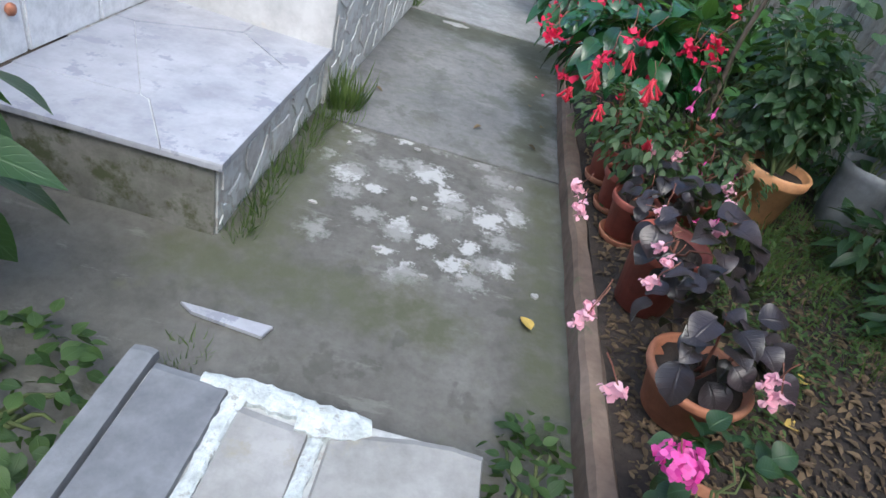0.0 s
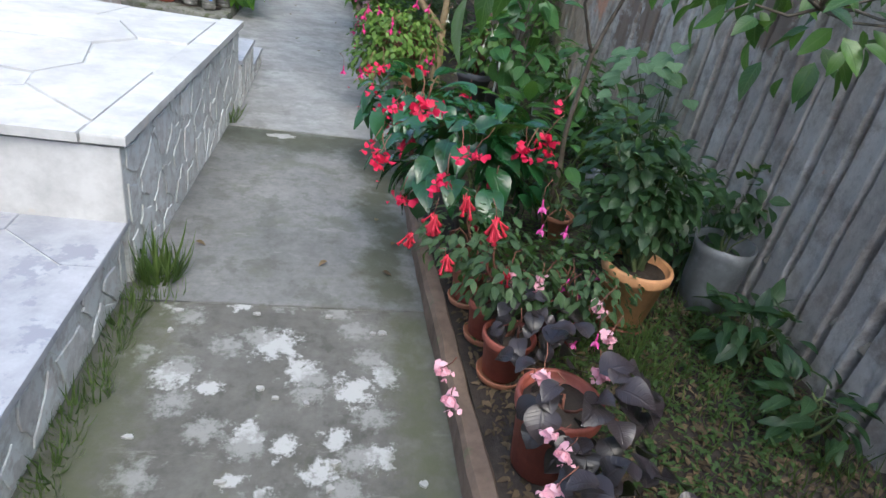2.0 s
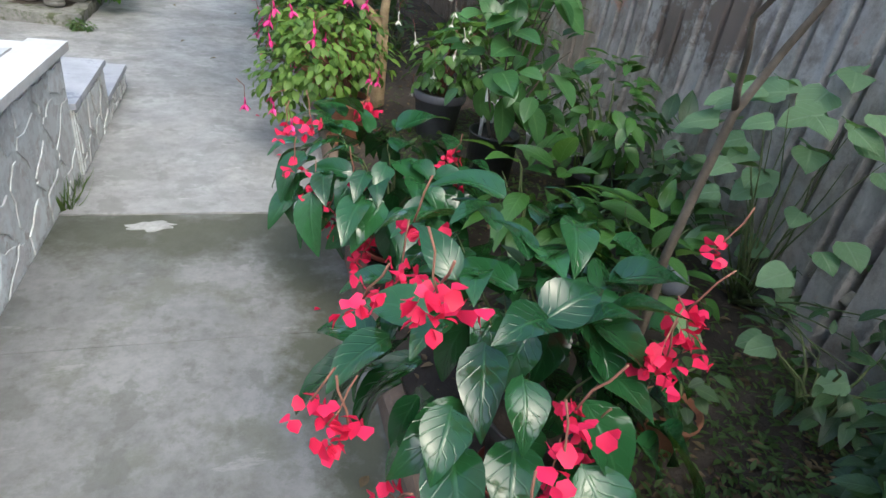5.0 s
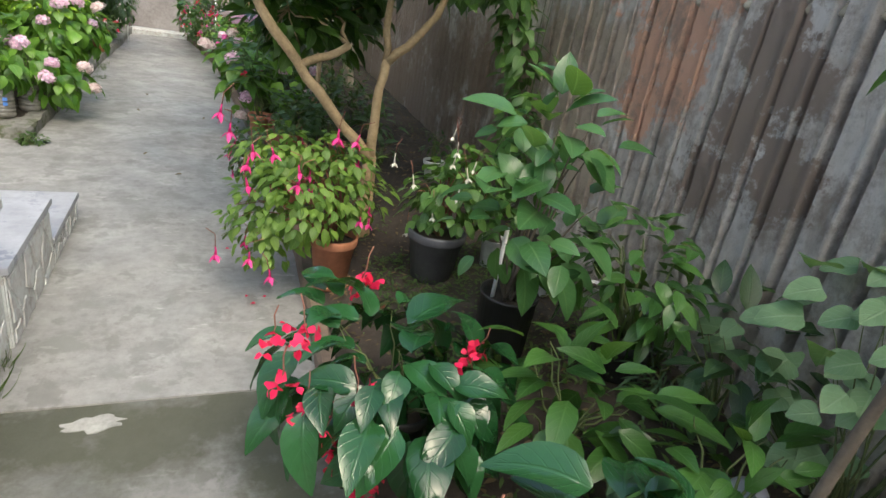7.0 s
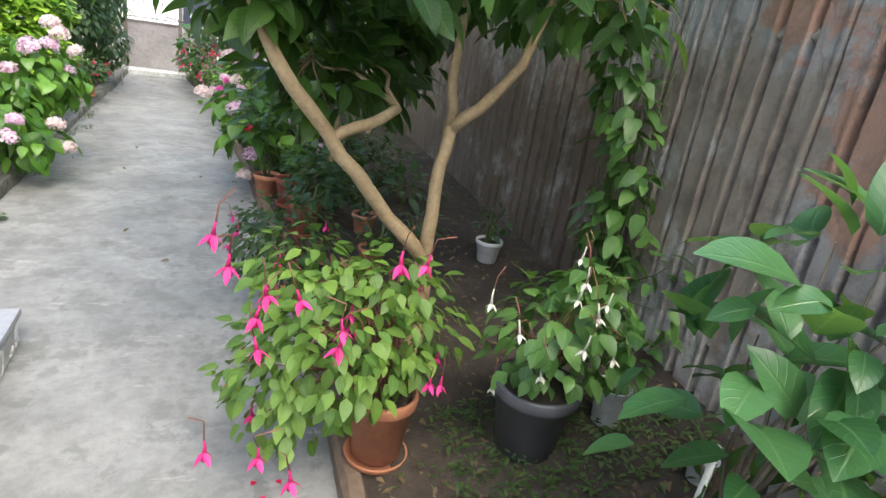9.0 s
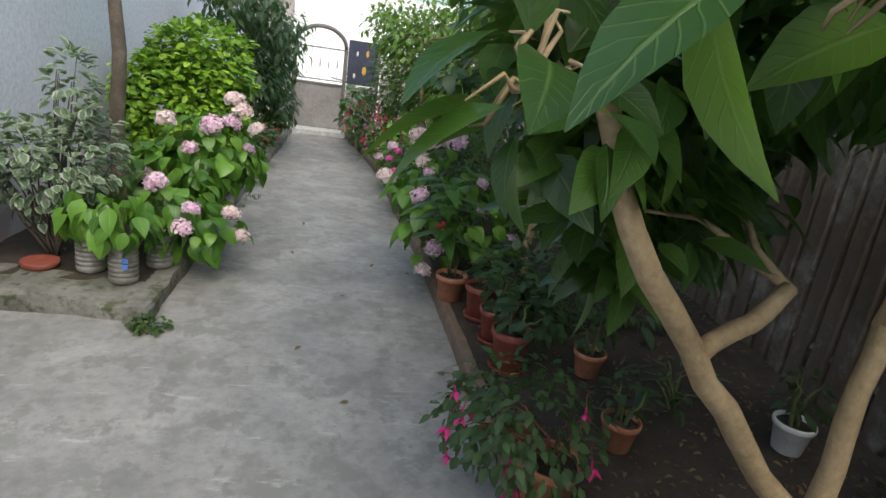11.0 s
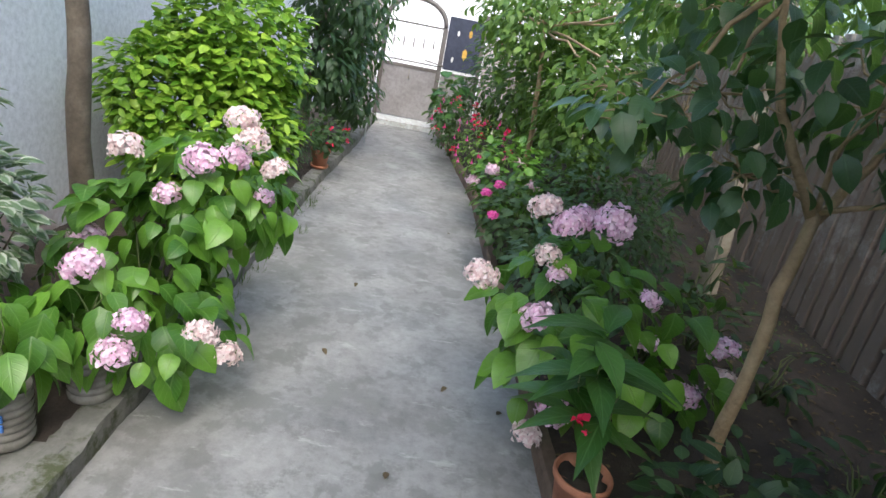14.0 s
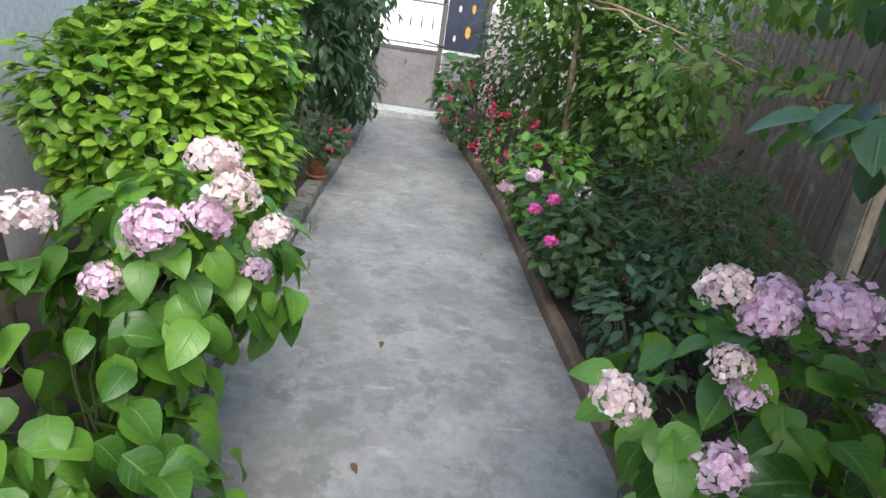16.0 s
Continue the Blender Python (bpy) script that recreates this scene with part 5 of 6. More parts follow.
# fresh broad-leaved plants between begonias and fence
for i, (x, y, r, h, n, lf, mt) in enumerate(((1.08, 3.62, 0.24, 0.26, 55, 0.15, M_L_BROAD), (1.28, 3.22, 0.26, 0.22, 55, 0.15, M_L_BROAD), (1.62, 3.55, 0.25, 0.3, 60, 0.13, M_L_DARK), (0.98, 3.15, 0.2, 0.16, 34, 0.11, M_L_DARK), (1.5, 2.66, 0.25, 0.18, 90, 0.065, M_L_DARK), (1.45, 1.78, 0.16, 0.13, 80, 0.09, M_L_DARK), (1.42, 1.45, 0.14, 0.11, 60, 0.08, M_L_DARK), (1.5, 2.32, 0.17, 0.2, 90, 0.09, M_L_DARK), (1.45, 7.35, 0.2, 0.14, 40, 0.11, M_L_GREY), (1.3, 6.6, 0.2, 0.12, 36, 0.08, M_L_DARK), (1.1, 9.0, 0.25, 0.2, 60, 0.08, M_L_DARK), (1.55, 8.7, 0.22, 0.16, 50, 0.08, M_L_DARK), (1.12, 7.45, 0.26, 0.26, 70, 0.1, M_L_DARK), (1.0, 7.85, 0.24, 0.22, 70, 0.09, M_L_DARK), (1.45, 7.9, 0.26, 0.2, 70, 0.09, M_L_DARK), (1.55, 9.6, 0.28, 0.24, 70, 0.09, M_L_DARK), (1.35, 9.1, 0.25, 0.2, 60, 0.09, M_L_DARK))):
    rng = random.Random(50 + i)
    ow = thing("broadleaf_plant", bed(x, y), "lush broad-leaved green plant in the soil bed", "broadleaf plant", "broadleaf plants in the bed")
    bl = [((0, 0, h), (r, r, h * 0.75), n)]
    growth("branchwork", twigs(rng, (0, 0, -0.01), bl, 10, 0.006), M_STEM, ow)
    dat = [leaf_data("broad_leaf", leaf_shape(lf * k, lf * k * 0.42, "ovate", 0.25, 0.3, 6), mt) for k in (0.8, 1, 1.2)]
    leaf_objects(ow, dat, crown_places(rng, bl, (0.75, 1.2), 0.0, 0.35, 1.0), rng)
# gardenia sapling in a black bag, dark pot, white fuchsia in its grey pot, cup
rng = random.Random(16)
ga = thing("gardenia_sapling", bed(1.15, 4.18), "glossy broad-leaved sapling with stake in a black bag", "sapling")
pot_parts(ga, 0.11, 0.27, M_BLACK, 0, None, False, 0.9)
gb = [((0.0, -0.06, 0.62), (0.30, 0.25, 0.24), 70), ((0.0, -0.06, 0.9), (0.24, 0.18, 0.14), 34), ((0.2, 0.0, 0.45), (0.2, 0.2, 0.12), 20)]
growth("branchwork", twigs(rng, (0, 0, 0.22), gb, 5, 0.007), M_BARK_DARK, ga)
bm = bmesh.new()
tube(bm, [(-0.06, 0.02, 0.2), (-0.055, 0.02, 0.52)], [0.008, 0.008], 7)
part("stake", bm, M_WHITEPOT, ga)
leaf_objects(ga, [leaf_data("gardenia_leaf", leaf_shape(k, k * 0.6, "broad", 0.25, 0.3, 6), M_L_GARD) for k in (0.10, 0.14, 0.17)], crown_places(rng, gb, (0.75, 1.2), 0.0, 0.4, 1.0), rng)
shrub("potted_bay", bed(1.52, 3.93), "young bay plant in a dark pot near the fence", "potted plant", 17, [((-0.02, 0.0, 0.42), (0.22, 0.26, 0.22), 150)], leaf_shape(0.10, 0.045, "ovate", 0.2, 0.3), M_L_BROAD, pot=(0.12, 0.17, M_BLACK, None), stems=8)
ow = fuchsia(bed(1.11, 4.86), "fuchsia with creamy white flowers in a dark grey pot", 18, (0.135, 0.25, M_GREYPOT, None), [((0.03, 0.02, 0.42), (0.22, 0.22, 0.17), 2), ((0.1, -0.02, 0.55), (0.12, 0.12, 0.12), 1)], [FUCH_WHITE], 6, (0.07, 0.047), 300, M_L_CLIMB, spots=((1.07, 4.7, 0.92), (1.09, 4.65, 0.74), (0.89, 4.7, 0.77), (1.17, 4.7, 0.84), (0.81, 4.72, 0.85), (1.13, 4.7, 0.81), (1.06, 4.72, 0.97), (1.07, 4.7, 0.86)), fsize=1.5)
cupw = thing("white_cup_planter", bed(1.42, 4.86), "white plastic cup planter beside the grey pot", "planter")
pot_parts(cupw, 0.06, 0.15, M_WHITEPOT, 0, None, False, 0.8)
rng = random.Random(19)
foliage(cupw, "foliage", leaf_shape(0.06, 0.045, "ovate"), M_L_BROAD, crown_places(rng, [((0.0, 0.02, 0.26), (0.12, 0.12, 0.12), 70)]))
for k, (x, y) in enumerate(((1.55, 4.55), (1.72, 4.4))):
    ow = thing("white_cup_planter", bed(x, y), "small white plastic cup standing in the weeds", "planter", "white cups in the bed")
    pot_parts(ow, 0.045, 0.09 + 0.02 * k, M_WHITEPOT, 0, None, False, 0.75)
bm = bmesh.new()
bmesh.ops.create_icosphere(bm, subdivisions=3, radius=0.06)
for v in bm.verts:
    v.co *= 1 + 0.05 * noise.noise(v.co * 25)
for f in bm.faces:
    f.smooth = True
ob = tagged(part("round_stone", bm, M_MARBLE), "smooth rounded grey stone lying in the soil bed", "stone")
ob.location = bed(1.50, 3.28, 0.03)
shrub("feathery_plant", bed(1.55, 3.72), "small feathery green plant in the soil bed", "plant", 81, [((0, 0, 0.1), (0.12, 0.12, 0.1), 260)], leaf_shape(0.07, 0.009, "lance", 0.2, 0.3, 3), M_L_GREY, stems=8)
# climber on the fence
rng = random.Random(20)
cl = thing("fence_climber", bed(1.84, 5.55), "fresh green climber growing up the fence", "climber")
clb = [((0.0 - 0.03 * i, -0.05 + 0.06 * math.sin(i * 1.3), 0.15 + 0.17 * i), (0.10, 0.2 - 0.008 * i, 0.13), 46) for i in range(9)] + [((-0.12, -0.3, 1.62), (0.2, 0.3, 0.12), 40), ((-0.06, -0.35, 0.3), (0.14, 0.2, 0.2), 30)]
growth("branchwork", twigs(rng, (0, 0, 0), clb, 2, 0.004), M_STEM, cl)
foliage(cl, "foliage", leaf_shape(0.085, 0.055, "heart", 0.15, 0.3), M_L_CLIMB, crown_places(rng, clb, (0.7, 1.3), 0.5))
# bright fuchsia at the tree
fuchsia(bed(0.66, 5.03), "bright green fuchsia with magenta flowers in terracotta pot", 22, (0.11, 0.24, M_TERRA, M_TERRA),
        [((-0.16, 0.0, 0.46), (0.28, 0.26, 0.22), 5), ((-0.32, 0.0, 0.34), (0.18, 0.2, 0.24), 3), ((0.05, 0.08, 0.48), (0.22, 0.22, 0.17), 3), ((-0.25, 0.15, 0.62), (0.2, 0.22, 0.12), 2), ((-0.02, 0.1, 0.62), (0.16, 0.2, 0.1), 1)], [FUCH_MAG], 12, (0.06, 0.034), 1150, spots=((0.18, 4.85, 0.89), (0.26, 4.83, 0.82), (0.25, 4.82, 0.77), (0.44, 4.75, 0.72), (0.43, 4.74, 0.77), (0.72, 4.82, 0.53), (0.77, 4.85, 0.51), (0.13, 4.85, 0.37), (0.34, 4.78, 0.30), (0.26, 4.8, 0.37), (0.70, 4.9, 0.87), (0.15, 4.9, 0.95), (0.24, 4.83, 0.68), (0.33, 4.8, 0.82), (0.6, 4.85, 0.9)), fsize=1.55)
fuchsia(bed(0.62, 6.2), "darker fuchsia with magenta flowers in terracotta pot", 23, (0.11, 0.18, M_TERRA, M_TERRA), [((-0.12, 0.0, 0.36), (0.28, 0.3, 0.2), 5), ((-0.25, 0.1, 0.3), (0.16, 0.2, 0.16), 2)], [FUCH_MAG], 8, (0.05, 0.028), 620, M_L_FUCHD, spots=((0.24, 6.2, 0.55), (0.27, 6.15, 0.5), (0.25, 6.2, 0.42), (0.65, 6.1, 0.55)), fsize=1.5)
for i, (x, y, m) in enumerate(((0.98, 6.42, M_TERRA), (1.06, 6.95, M_TERRA), (1.62, 6.3, M_WHITEPOT))):
    shrub("potted_seedling", bed(x, y), ("sparse seedling in a small terracotta pot under the tree", "sparse seedling in a small terracotta pot under the tree", "seedling in a small white square pot by the fence")[i], "potted plant", 60 + i, [((0, 0, 0.25), (0.1, 0.1, 0.1), 34)], leaf_shape(0.055, 0.03), M_L_DARK, pot=(0.075, 0.13, m, None), stems=5, group="seedling pots")
# the citrus tree over the bed
tree("citrus_tree", bed(0.93, 5.52), "citrus tree with pale brown forked trunk and dense dark crown", 24,
     [([bed(0.93, 5.52, -0.05), (0.93, 5.5, 0.45), (0.925, 5.5, 0.62)], [0.048, 0.04, 0.033]),
      ([(0.925, 5.5, 0.60), (0.67, 5.5, 0.87), (0.51, 5.5, 1.06), (0.33, 5.5, 1.28), (0.23, 5.5, 1.5), (0.15, 5.6, 1.9)], [0.030, 0.026, 0.026, 0.024, 0.02, 0.012]),
      ([(0.925, 5.5, 0.60), (0.93, 5.52, 0.9), (0.97, 5.55, 1.12)], [0.028, 0.024, 0.024]),
      ([(0.97, 5.55, 1.11), (0.95, 5.55, 1.34), (0.98, 5.6, 1.75)], [0.02, 0.017, 0.012]),
      ([(0.97, 5.55, 1.11), (1.1, 5.5, 1.25), (1.19, 5.5, 1.37), (1.36, 5.6, 1.75)], [0.024, 0.022, 0.018, 0.012]),
      ([(0.52, 5.5, 1.05), (0.66, 5.56, 1.1), (0.78, 5.62, 1.16)], [0.022, 0.02, 0.019]),
      ([(0.98, 5.6, 1.75), (0.9, 6.4, 1.95), (0.8, 7.0, 2.1)], [0.012, 0.01, 0.007])],
     # Last four blobs: crown mostly above the view, added to shade bed and path.
     [((0.38, 5.75, 1.64), (0.28, 0.22, 0.26), 230), ((0.9, 6.25, 1.6), (0.4, 0.35, 0.3), 330), ((0.75, 5.5, 1.78), (0.5, 0.4, 0.25), 260), ((1.45, 5.9, 1.75), (0.4, 0.6, 0.3), 300), ((0.2, 5.5, 1.95), (0.5, 0.5, 0.3), 260), ((1.0, 5.0, 1.95), (0.6, 0.4, 0.25), 200), ((1.15, 7.2, 2.1), (0.45, 0.5, 0.22), 260), ((1.6, 6.9, 2.1), (0.4, 0.7, 0.25), 230), ((0.5, 5.85, 1.28), (0.22, 0.16, 0.25), 140), ((0.8, 6.1, 1.3), (0.3, 0.22, 0.24), 170), ((0.24, 5.62, 1.5), (0.2, 0.16, 0.15), 70), ((0.22, 4.98, 1.62), (0.16, 0.1, 0.07), 9), ((0.62, 5.0, 1.56), (0.2, 0.1, 0.08), 11), ((1.2, 5.05, 1.6), (0.26, 0.14, 0.12), 26), ((0.62, 4.75, 1.66), (0.2, 0.12, 0.05), 7), ((0.02, 5.2, 1.5), (0.1, 0.12, 0.1), 7), ((0.2, 6.7, 2.35), (0.6, 0.7, 0.2), 330), ((1.2, 6.9, 2.2), (0.6, 0.8, 0.25), 420), ((0.9, 7.7, 2.2), (0.7, 0.6, 0.25), 380), ((1.5, 7.8, 2.0), (0.4, 0.6, 0.25), 260)],
     leaf_shape(0.14, 0.07, "ovate", 0.22, 0.3), M_L_CITRUS, M_BARK, hang=0.2)
# right side beyond the tree: pots, hydrangea, lily, lemon tree
for i, (x, y, r, h) in enumerate(((0.72, 7.12, 0.1, 0.2), (0.72, 7.42, 0.095, 0.18), (0.70, 7.72, 0.1, 0.19))):
    shrub("potted_begonia", bed(x, y), "red-brown clay pot with dark sparse plant in shade", "potted plant", 70 + i, [((0.1, 0.0, 0.32), (0.2, 0.17, 0.13), 110)], leaf_shape(0.07, 0.045, "ovate"), M_L_DARK, pot=(r, h, M_RUST, M_RUST), stems=6, group="clay pots in shade")
hydrangea(bed(0.72, 8.6), "shaded hydrangea with lilac and fading flower heads", 26, [((-0.22, -0.05, 0.52), (0.34, 0.3, 0.26), 3), ((0.15, -0.05, 0.40), (0.34, 0.3, 0.28), 3), ((-0.25, -0.1, 0.3), (0.22, 0.25, 0.2), 1)],
          [(0.12, 8.4, 0.76, 1.1, "c"), (0.34, 8.3, 0.68, 1.05, "l"), (0.30, 8.45, 1.05, 1.0, "c"), (0.39, 8.42, 1.01, 1.0, "l"), (0.46, 8.5, 1.02, 0.85, "l"), (0.545, 8.4, 1.05, 1.2, "l"), (0.34, 8.4, 0.89, 0.8, "c"), (0.39, 8.38, 0.83, 0.7, "l"), (0.46, 8.2, 0.36, 1.0, "l"), (0.42, 8.3, 0.17, 1.05, "c"), (0.80, 8.4, 0.6, 0.8, "l"), (0.76, 8.4, 0.78, 0.7, "l"), (1.10, 8.4, 0.63, 1.0, "l"), (1.15, 8.4, 0.49, 1.05, "c"), (1.03, 8.4, 0.40, 0.9, "l")], 0.13, 210, 0.3)
rng = random.Random(27)
li = thing("potted_lily", bed(0.57, 8.02), "long-leaved plant with red flower in terracotta pot", "potted plant")
pot_parts(li, 0.10, 0.17, M_TERRA, 0, None)
lb = [((-0.12, -0.1, 0.62), (0.14, 0.12, 0.13), 1)]
growth("branchwork", twigs(rng, (0, 0, 0.14), lb, 6, 0.006), M_STEM, li)
leaf_objects(li, [leaf_data("lily_leaf", leaf_shape(k, 0.085, "lance", 0.25, 0.4, 7), M_L_BROAD) for k in (0.2, 0.25, 0.29)], [facing((-0.12 + 0.07 * rng.uniform(-1, 1), -0.1 + 0.07 * rng.uniform(-1, 1), 0.42 + 0.013 * i), (math.cos(2.4 * i), math.sin(2.4 * i), rng.uniform(0.0, 0.5)), (0, 0, 1)) for i in range(26)], rng)
put("flower", WINGS[0], li, (-0.16, -0.24, 0.55), 0, 1.1, "small red flower")
tree("lemon_tree", bed(1.11, 8.13), "shaded lemon tree with leaning trunk and large dark leaves", 28,
     [([bed(1.11, 8.13, -0.05), (1.075, 8.18, 0.35), (1.10, 8.2, 0.65), (1.09, 8.22, 0.97), (1.16, 8.3, 1.24)], [0.03, 0.027, 0.025, 0.024, 0.022]), ([(1.16, 8.3, 1.22), (1.0, 8.3, 1.42), (0.88, 8.3, 1.6), (0.85, 8.4, 1.9)], [0.02, 0.017, 0.014, 0.01]), ([(1.16, 8.3, 1.2), (1.3, 8.35, 1.42), (1.5, 8.5, 1.7)], [0.018, 0.015, 0.01])],
     # Last three blobs: unseen upper crown added to darken the hydrangea and bed below.
     [((0.48, 8.32, 1.43), (0.22, 0.16, 0.09), 34), ((0.86, 8.28, 1.32), (0.22, 0.18, 0.15), 54), ((0.75, 8.4, 1.55), (0.33, 0.25, 0.14), 50), ((1.15, 8.2, 1.66), (0.4, 0.4, 0.25), 90), ((1.55, 8.6, 1.6), (0.35, 0.5, 0.3), 70), ((0.95, 8.9, 1.85), (0.5, 0.5, 0.25), 150), ((1.35, 7.9, 1.4), (0.25, 0.3, 0.25), 70), ((0.75, 8.3, 2.1), (0.6, 0.6, 0.2), 300), ((1.4, 9.2, 2.25), (0.5, 0.7, 0.15), 150), ((0.8, 9.3, 2.25), (0.5, 0.6, 0.15), 150)],
     leaf_shape(0.105, 0.065, "broad", 0.22, 0.35), M_L_LEMON, M_BARK)
# far right border
for i, (x, y, zc, r, n, sh, mt, lab) in enumerate((
        (0.62, 9.45, 0.34, (0.24, 0.36, 0.26), 420, (0.065, 0.036), M_L_GREY, "blue-green succulent bush at the kerb"), (0.95, 9.65, 0.44, (0.38, 0.5, 0.38), 1300, (0.06, 0.02), M_L_DARK, "feathery dark green bush in shade"),
        (0.55, 10.3, 0.34, (0.3, 0.42, 0.28), 600, (0.07, 0.05), M_L_FUCHD, "rounded green geranium bush"), (1.1, 10.4, 0.42, (0.5, 0.75, 0.38), 1100, (0.075, 0.03), M_L_FUCHD, "dense dark green bush near the fence"),
        (0.52, 11.2, 0.38, (0.3, 0.45, 0.34), 500, (0.09, 0.06), M_L_HYD, "green hydrangea bush further along the kerb"), (1.25, 11.9, 0.9, (0.6, 0.8, 0.65), 1700, (0.1, 0.055), M_L_FUCH, "tall pale green bush by the fence"),
        (0.35, 12.4, 0.4, (0.3, 0.5, 0.34), 520, (0.05, 0.028), M_L_FUCH, "fuchsia bush full of pink flowers"), (0.05, 13.6, 0.42, (0.3, 0.5, 0.36), 460, (0.055, 0.03), M_L_FUCHD, "fuchsia bush near the gate"),
        (-0.05, 14.6, 0.5, (0.22, 0.35, 0.4), 120, (0.16, 0.11), M_L_BROAD, "large-leaved plant beside the gate"), (0.9, 13.2, 1.1, (0.65, 0.8, 0.9), 2000, (0.1, 0.055), M_L_FUCH, "tall flowering shrub by the gate"), (0.55, 14.7, 0.8, (0.5, 0.5, 0.75), 1100, (0.08, 0.045), M_L_FUCHD, "leafy bush against the gate wall"), (1.7, 13.6, 1.2, (0.6, 0.9, 0.9), 1500, (0.1, 0.055), M_L_GREY, "tall bush filling the fence corner"))):
    rng = random.Random(90 + i)
    ow = thing("border_bush", bed(x, y), lab, "bush", "bushes along the border")
    bl = [((0, 0, zc), r, n)]
    growth("branchwork", twigs(rng, (0, 0, 0), bl, 16, 0.006), M_STEM, ow)
    foliage(ow, "foliage", leaf_shape(sh[0], sh[1], "ovate", 0.2, 0.3, 4), mt, crown_places(rng, bl, (0.65, 1.3), 0.2, 0.45))
    for k in range({4: 5, 6: 34, 7: 30, 9: 26, 2: 4}.get(i, 0)):
        a, e = rng.uniform(0, 6.28), rng.uniform(-0.3, 0.95)
        q = math.sqrt(1 - e * e)
        p = (r[0] * q * math.cos(a), r[1] * q * math.sin(a), zc + r[2] * e)
        if i in (4, 2):
            put("flower_head", rng.choice(HYD_LILAC) if i == 4 else GER_HOT, ow, p, a, 0.95)
        else:
            put("flower", rng.choice([FUCH_MAG, FUCH_PINK, FUCH_WHITE]) if rng.random() < 0.8 else WINGS[0], ow, p, a, 1.5)
tree("slender_tree", bed(0.78, 12.1), "slender tree with light green crown above the border", 35,
     [([bed(0.78, 12.1, -0.05), (0.76, 12.1, 0.7), (0.72, 12.1, 1.2), (0.64, 12.05, 1.7)], [0.03, 0.027, 0.024, 0.016])],
     [((0.62, 12.2, 1.75), (0.55, 0.55, 0.4), 700), ((1.1, 12.0, 2.0), (0.7, 0.7, 0.4), 700), ((0.3, 12.8, 1.9), (0.4, 0.6, 0.35), 400), ((1.6, 10.8, 1.95), (0.6, 0.9, 0.3), 700), ((1.2, 9.7, 1.95), (0.6, 0.6, 0.2), 350), ((0.81, 10.0, 1.43), (0.35, 0.4, 0.2), 110), ((1.17, 9.7, 1.38), (0.3, 0.35, 0.22), 80)],
     leaf_shape(0.09, 0.045, "ovate", 0.22, 0.3), M_L_FUCH, M_BARK)
tree("neighbour_tree", (3.6, 11.5, -0.08), "leafy light green tree standing behind the fence", 39, [([(3.6, 11.5, -0.1), (3.55, 11.5, 1.4), (3.4, 11.4, 2.4)], [0.09, 0.08, 0.05])],
     [((3.2, 11.0, 2.7), (0.9, 1.3, 0.7), 900), ((3.4, 13.2, 2.6), (0.9, 1.3, 0.8), 900), ((3.3, 9.3, 2.8), (0.8, 1.0, 0.6), 600)], leaf_shape(0.13, 0.07, "ovate", 0.22, 0.3), M_L_FUCH, M_BARK_DARK)
# ---- left bed ----
def bottle(x, y, label, seed):
    rng = random.Random(seed)
    ow = thing("bottle_planter", (x, y, 0.1), label, "planter", "cut bottle planters")
    bm = bmesh.new()
    prof = [(0.07, 0), (0.078, 0.008)]
    for k in range(6):
        z = 0.02 + k * 0.028
        prof += [(0.08, z), (0.08, z + 0.015), (0.075, z + 0.02), (0.075, z + 0.024)]
    prof += [(0.08, 0.2), (0.079, 0.21), (0.074, 0.205), (0.07, 0.17), (0.01, 0.168)]
    lathe(bm, prof, 26)
    part("bottle_body", bm, M_BOTTLE, ow)
    if seed == 1:
        bm = bmesh.new()
        for k in range(2):
            box(bm, (0.02 + 0.0 * k, -0.084, 0.1 + 0.035 * k), (0.05, -0.078, 0.125 + 0.035 * k))
        part("label_print", bm, M_BLUE, ow, "blue printed label remains")
    bl = [((0, 0, 0.36), (0.2, 0.18, 0.14), 1)]
    growth("branchwork", twigs(rng, (0, 0, 0.16), bl, 8, 0.005), M_STEM, ow)
    leaf_objects(ow, [leaf_data("hydrangea_leaf", leaf_shape(k, k * 0.62, "ovate", 0.25, 0.4, 6), M_L_HYD) for k in (0.11, 0.14)], crown_places(rng, [(bl[0][0], bl[0][1], 48)], (0.8, 1.2), 1.1, 0.4), rng)


M_BOTTLE = rough_surface("cloudy_clear_plastic", (0.14, 0.13, 0.11), (0.2, 0.19, 0.17), (0.28, 0.27, 0.25), rough=0.18, big=8, bumps=0.05)
M_BLUE = rough_surface("blue_print", (0.05, 0.15, 0.5), (0.07, 0.2, 0.6), (0.1, 0.25, 0.65), rough=0.4)
bottle(-1.33, 7.92, "cut plastic water bottle with young hydrangea", 1)
bottle(-1.22, 8.2, "brownish cut plastic bottle with young hydrangea", 2)
bottle(-1.55, 8.05, "cut plastic bottle with young hydrangea", 3)
bm = bmesh.new()
lathe(bm, [(0.085, 0), (0.095, 0.006), (0.1, 0.03), (0.097, 0.038), (0.085, 0.03), (0.01, 0.03)], 26)
ob = tagged(part("clay_saucer", bm, M_RUST), "red-brown clay saucer lying on the bed", "saucer")
ob.location = (-1.82, 8.05, 0.1)
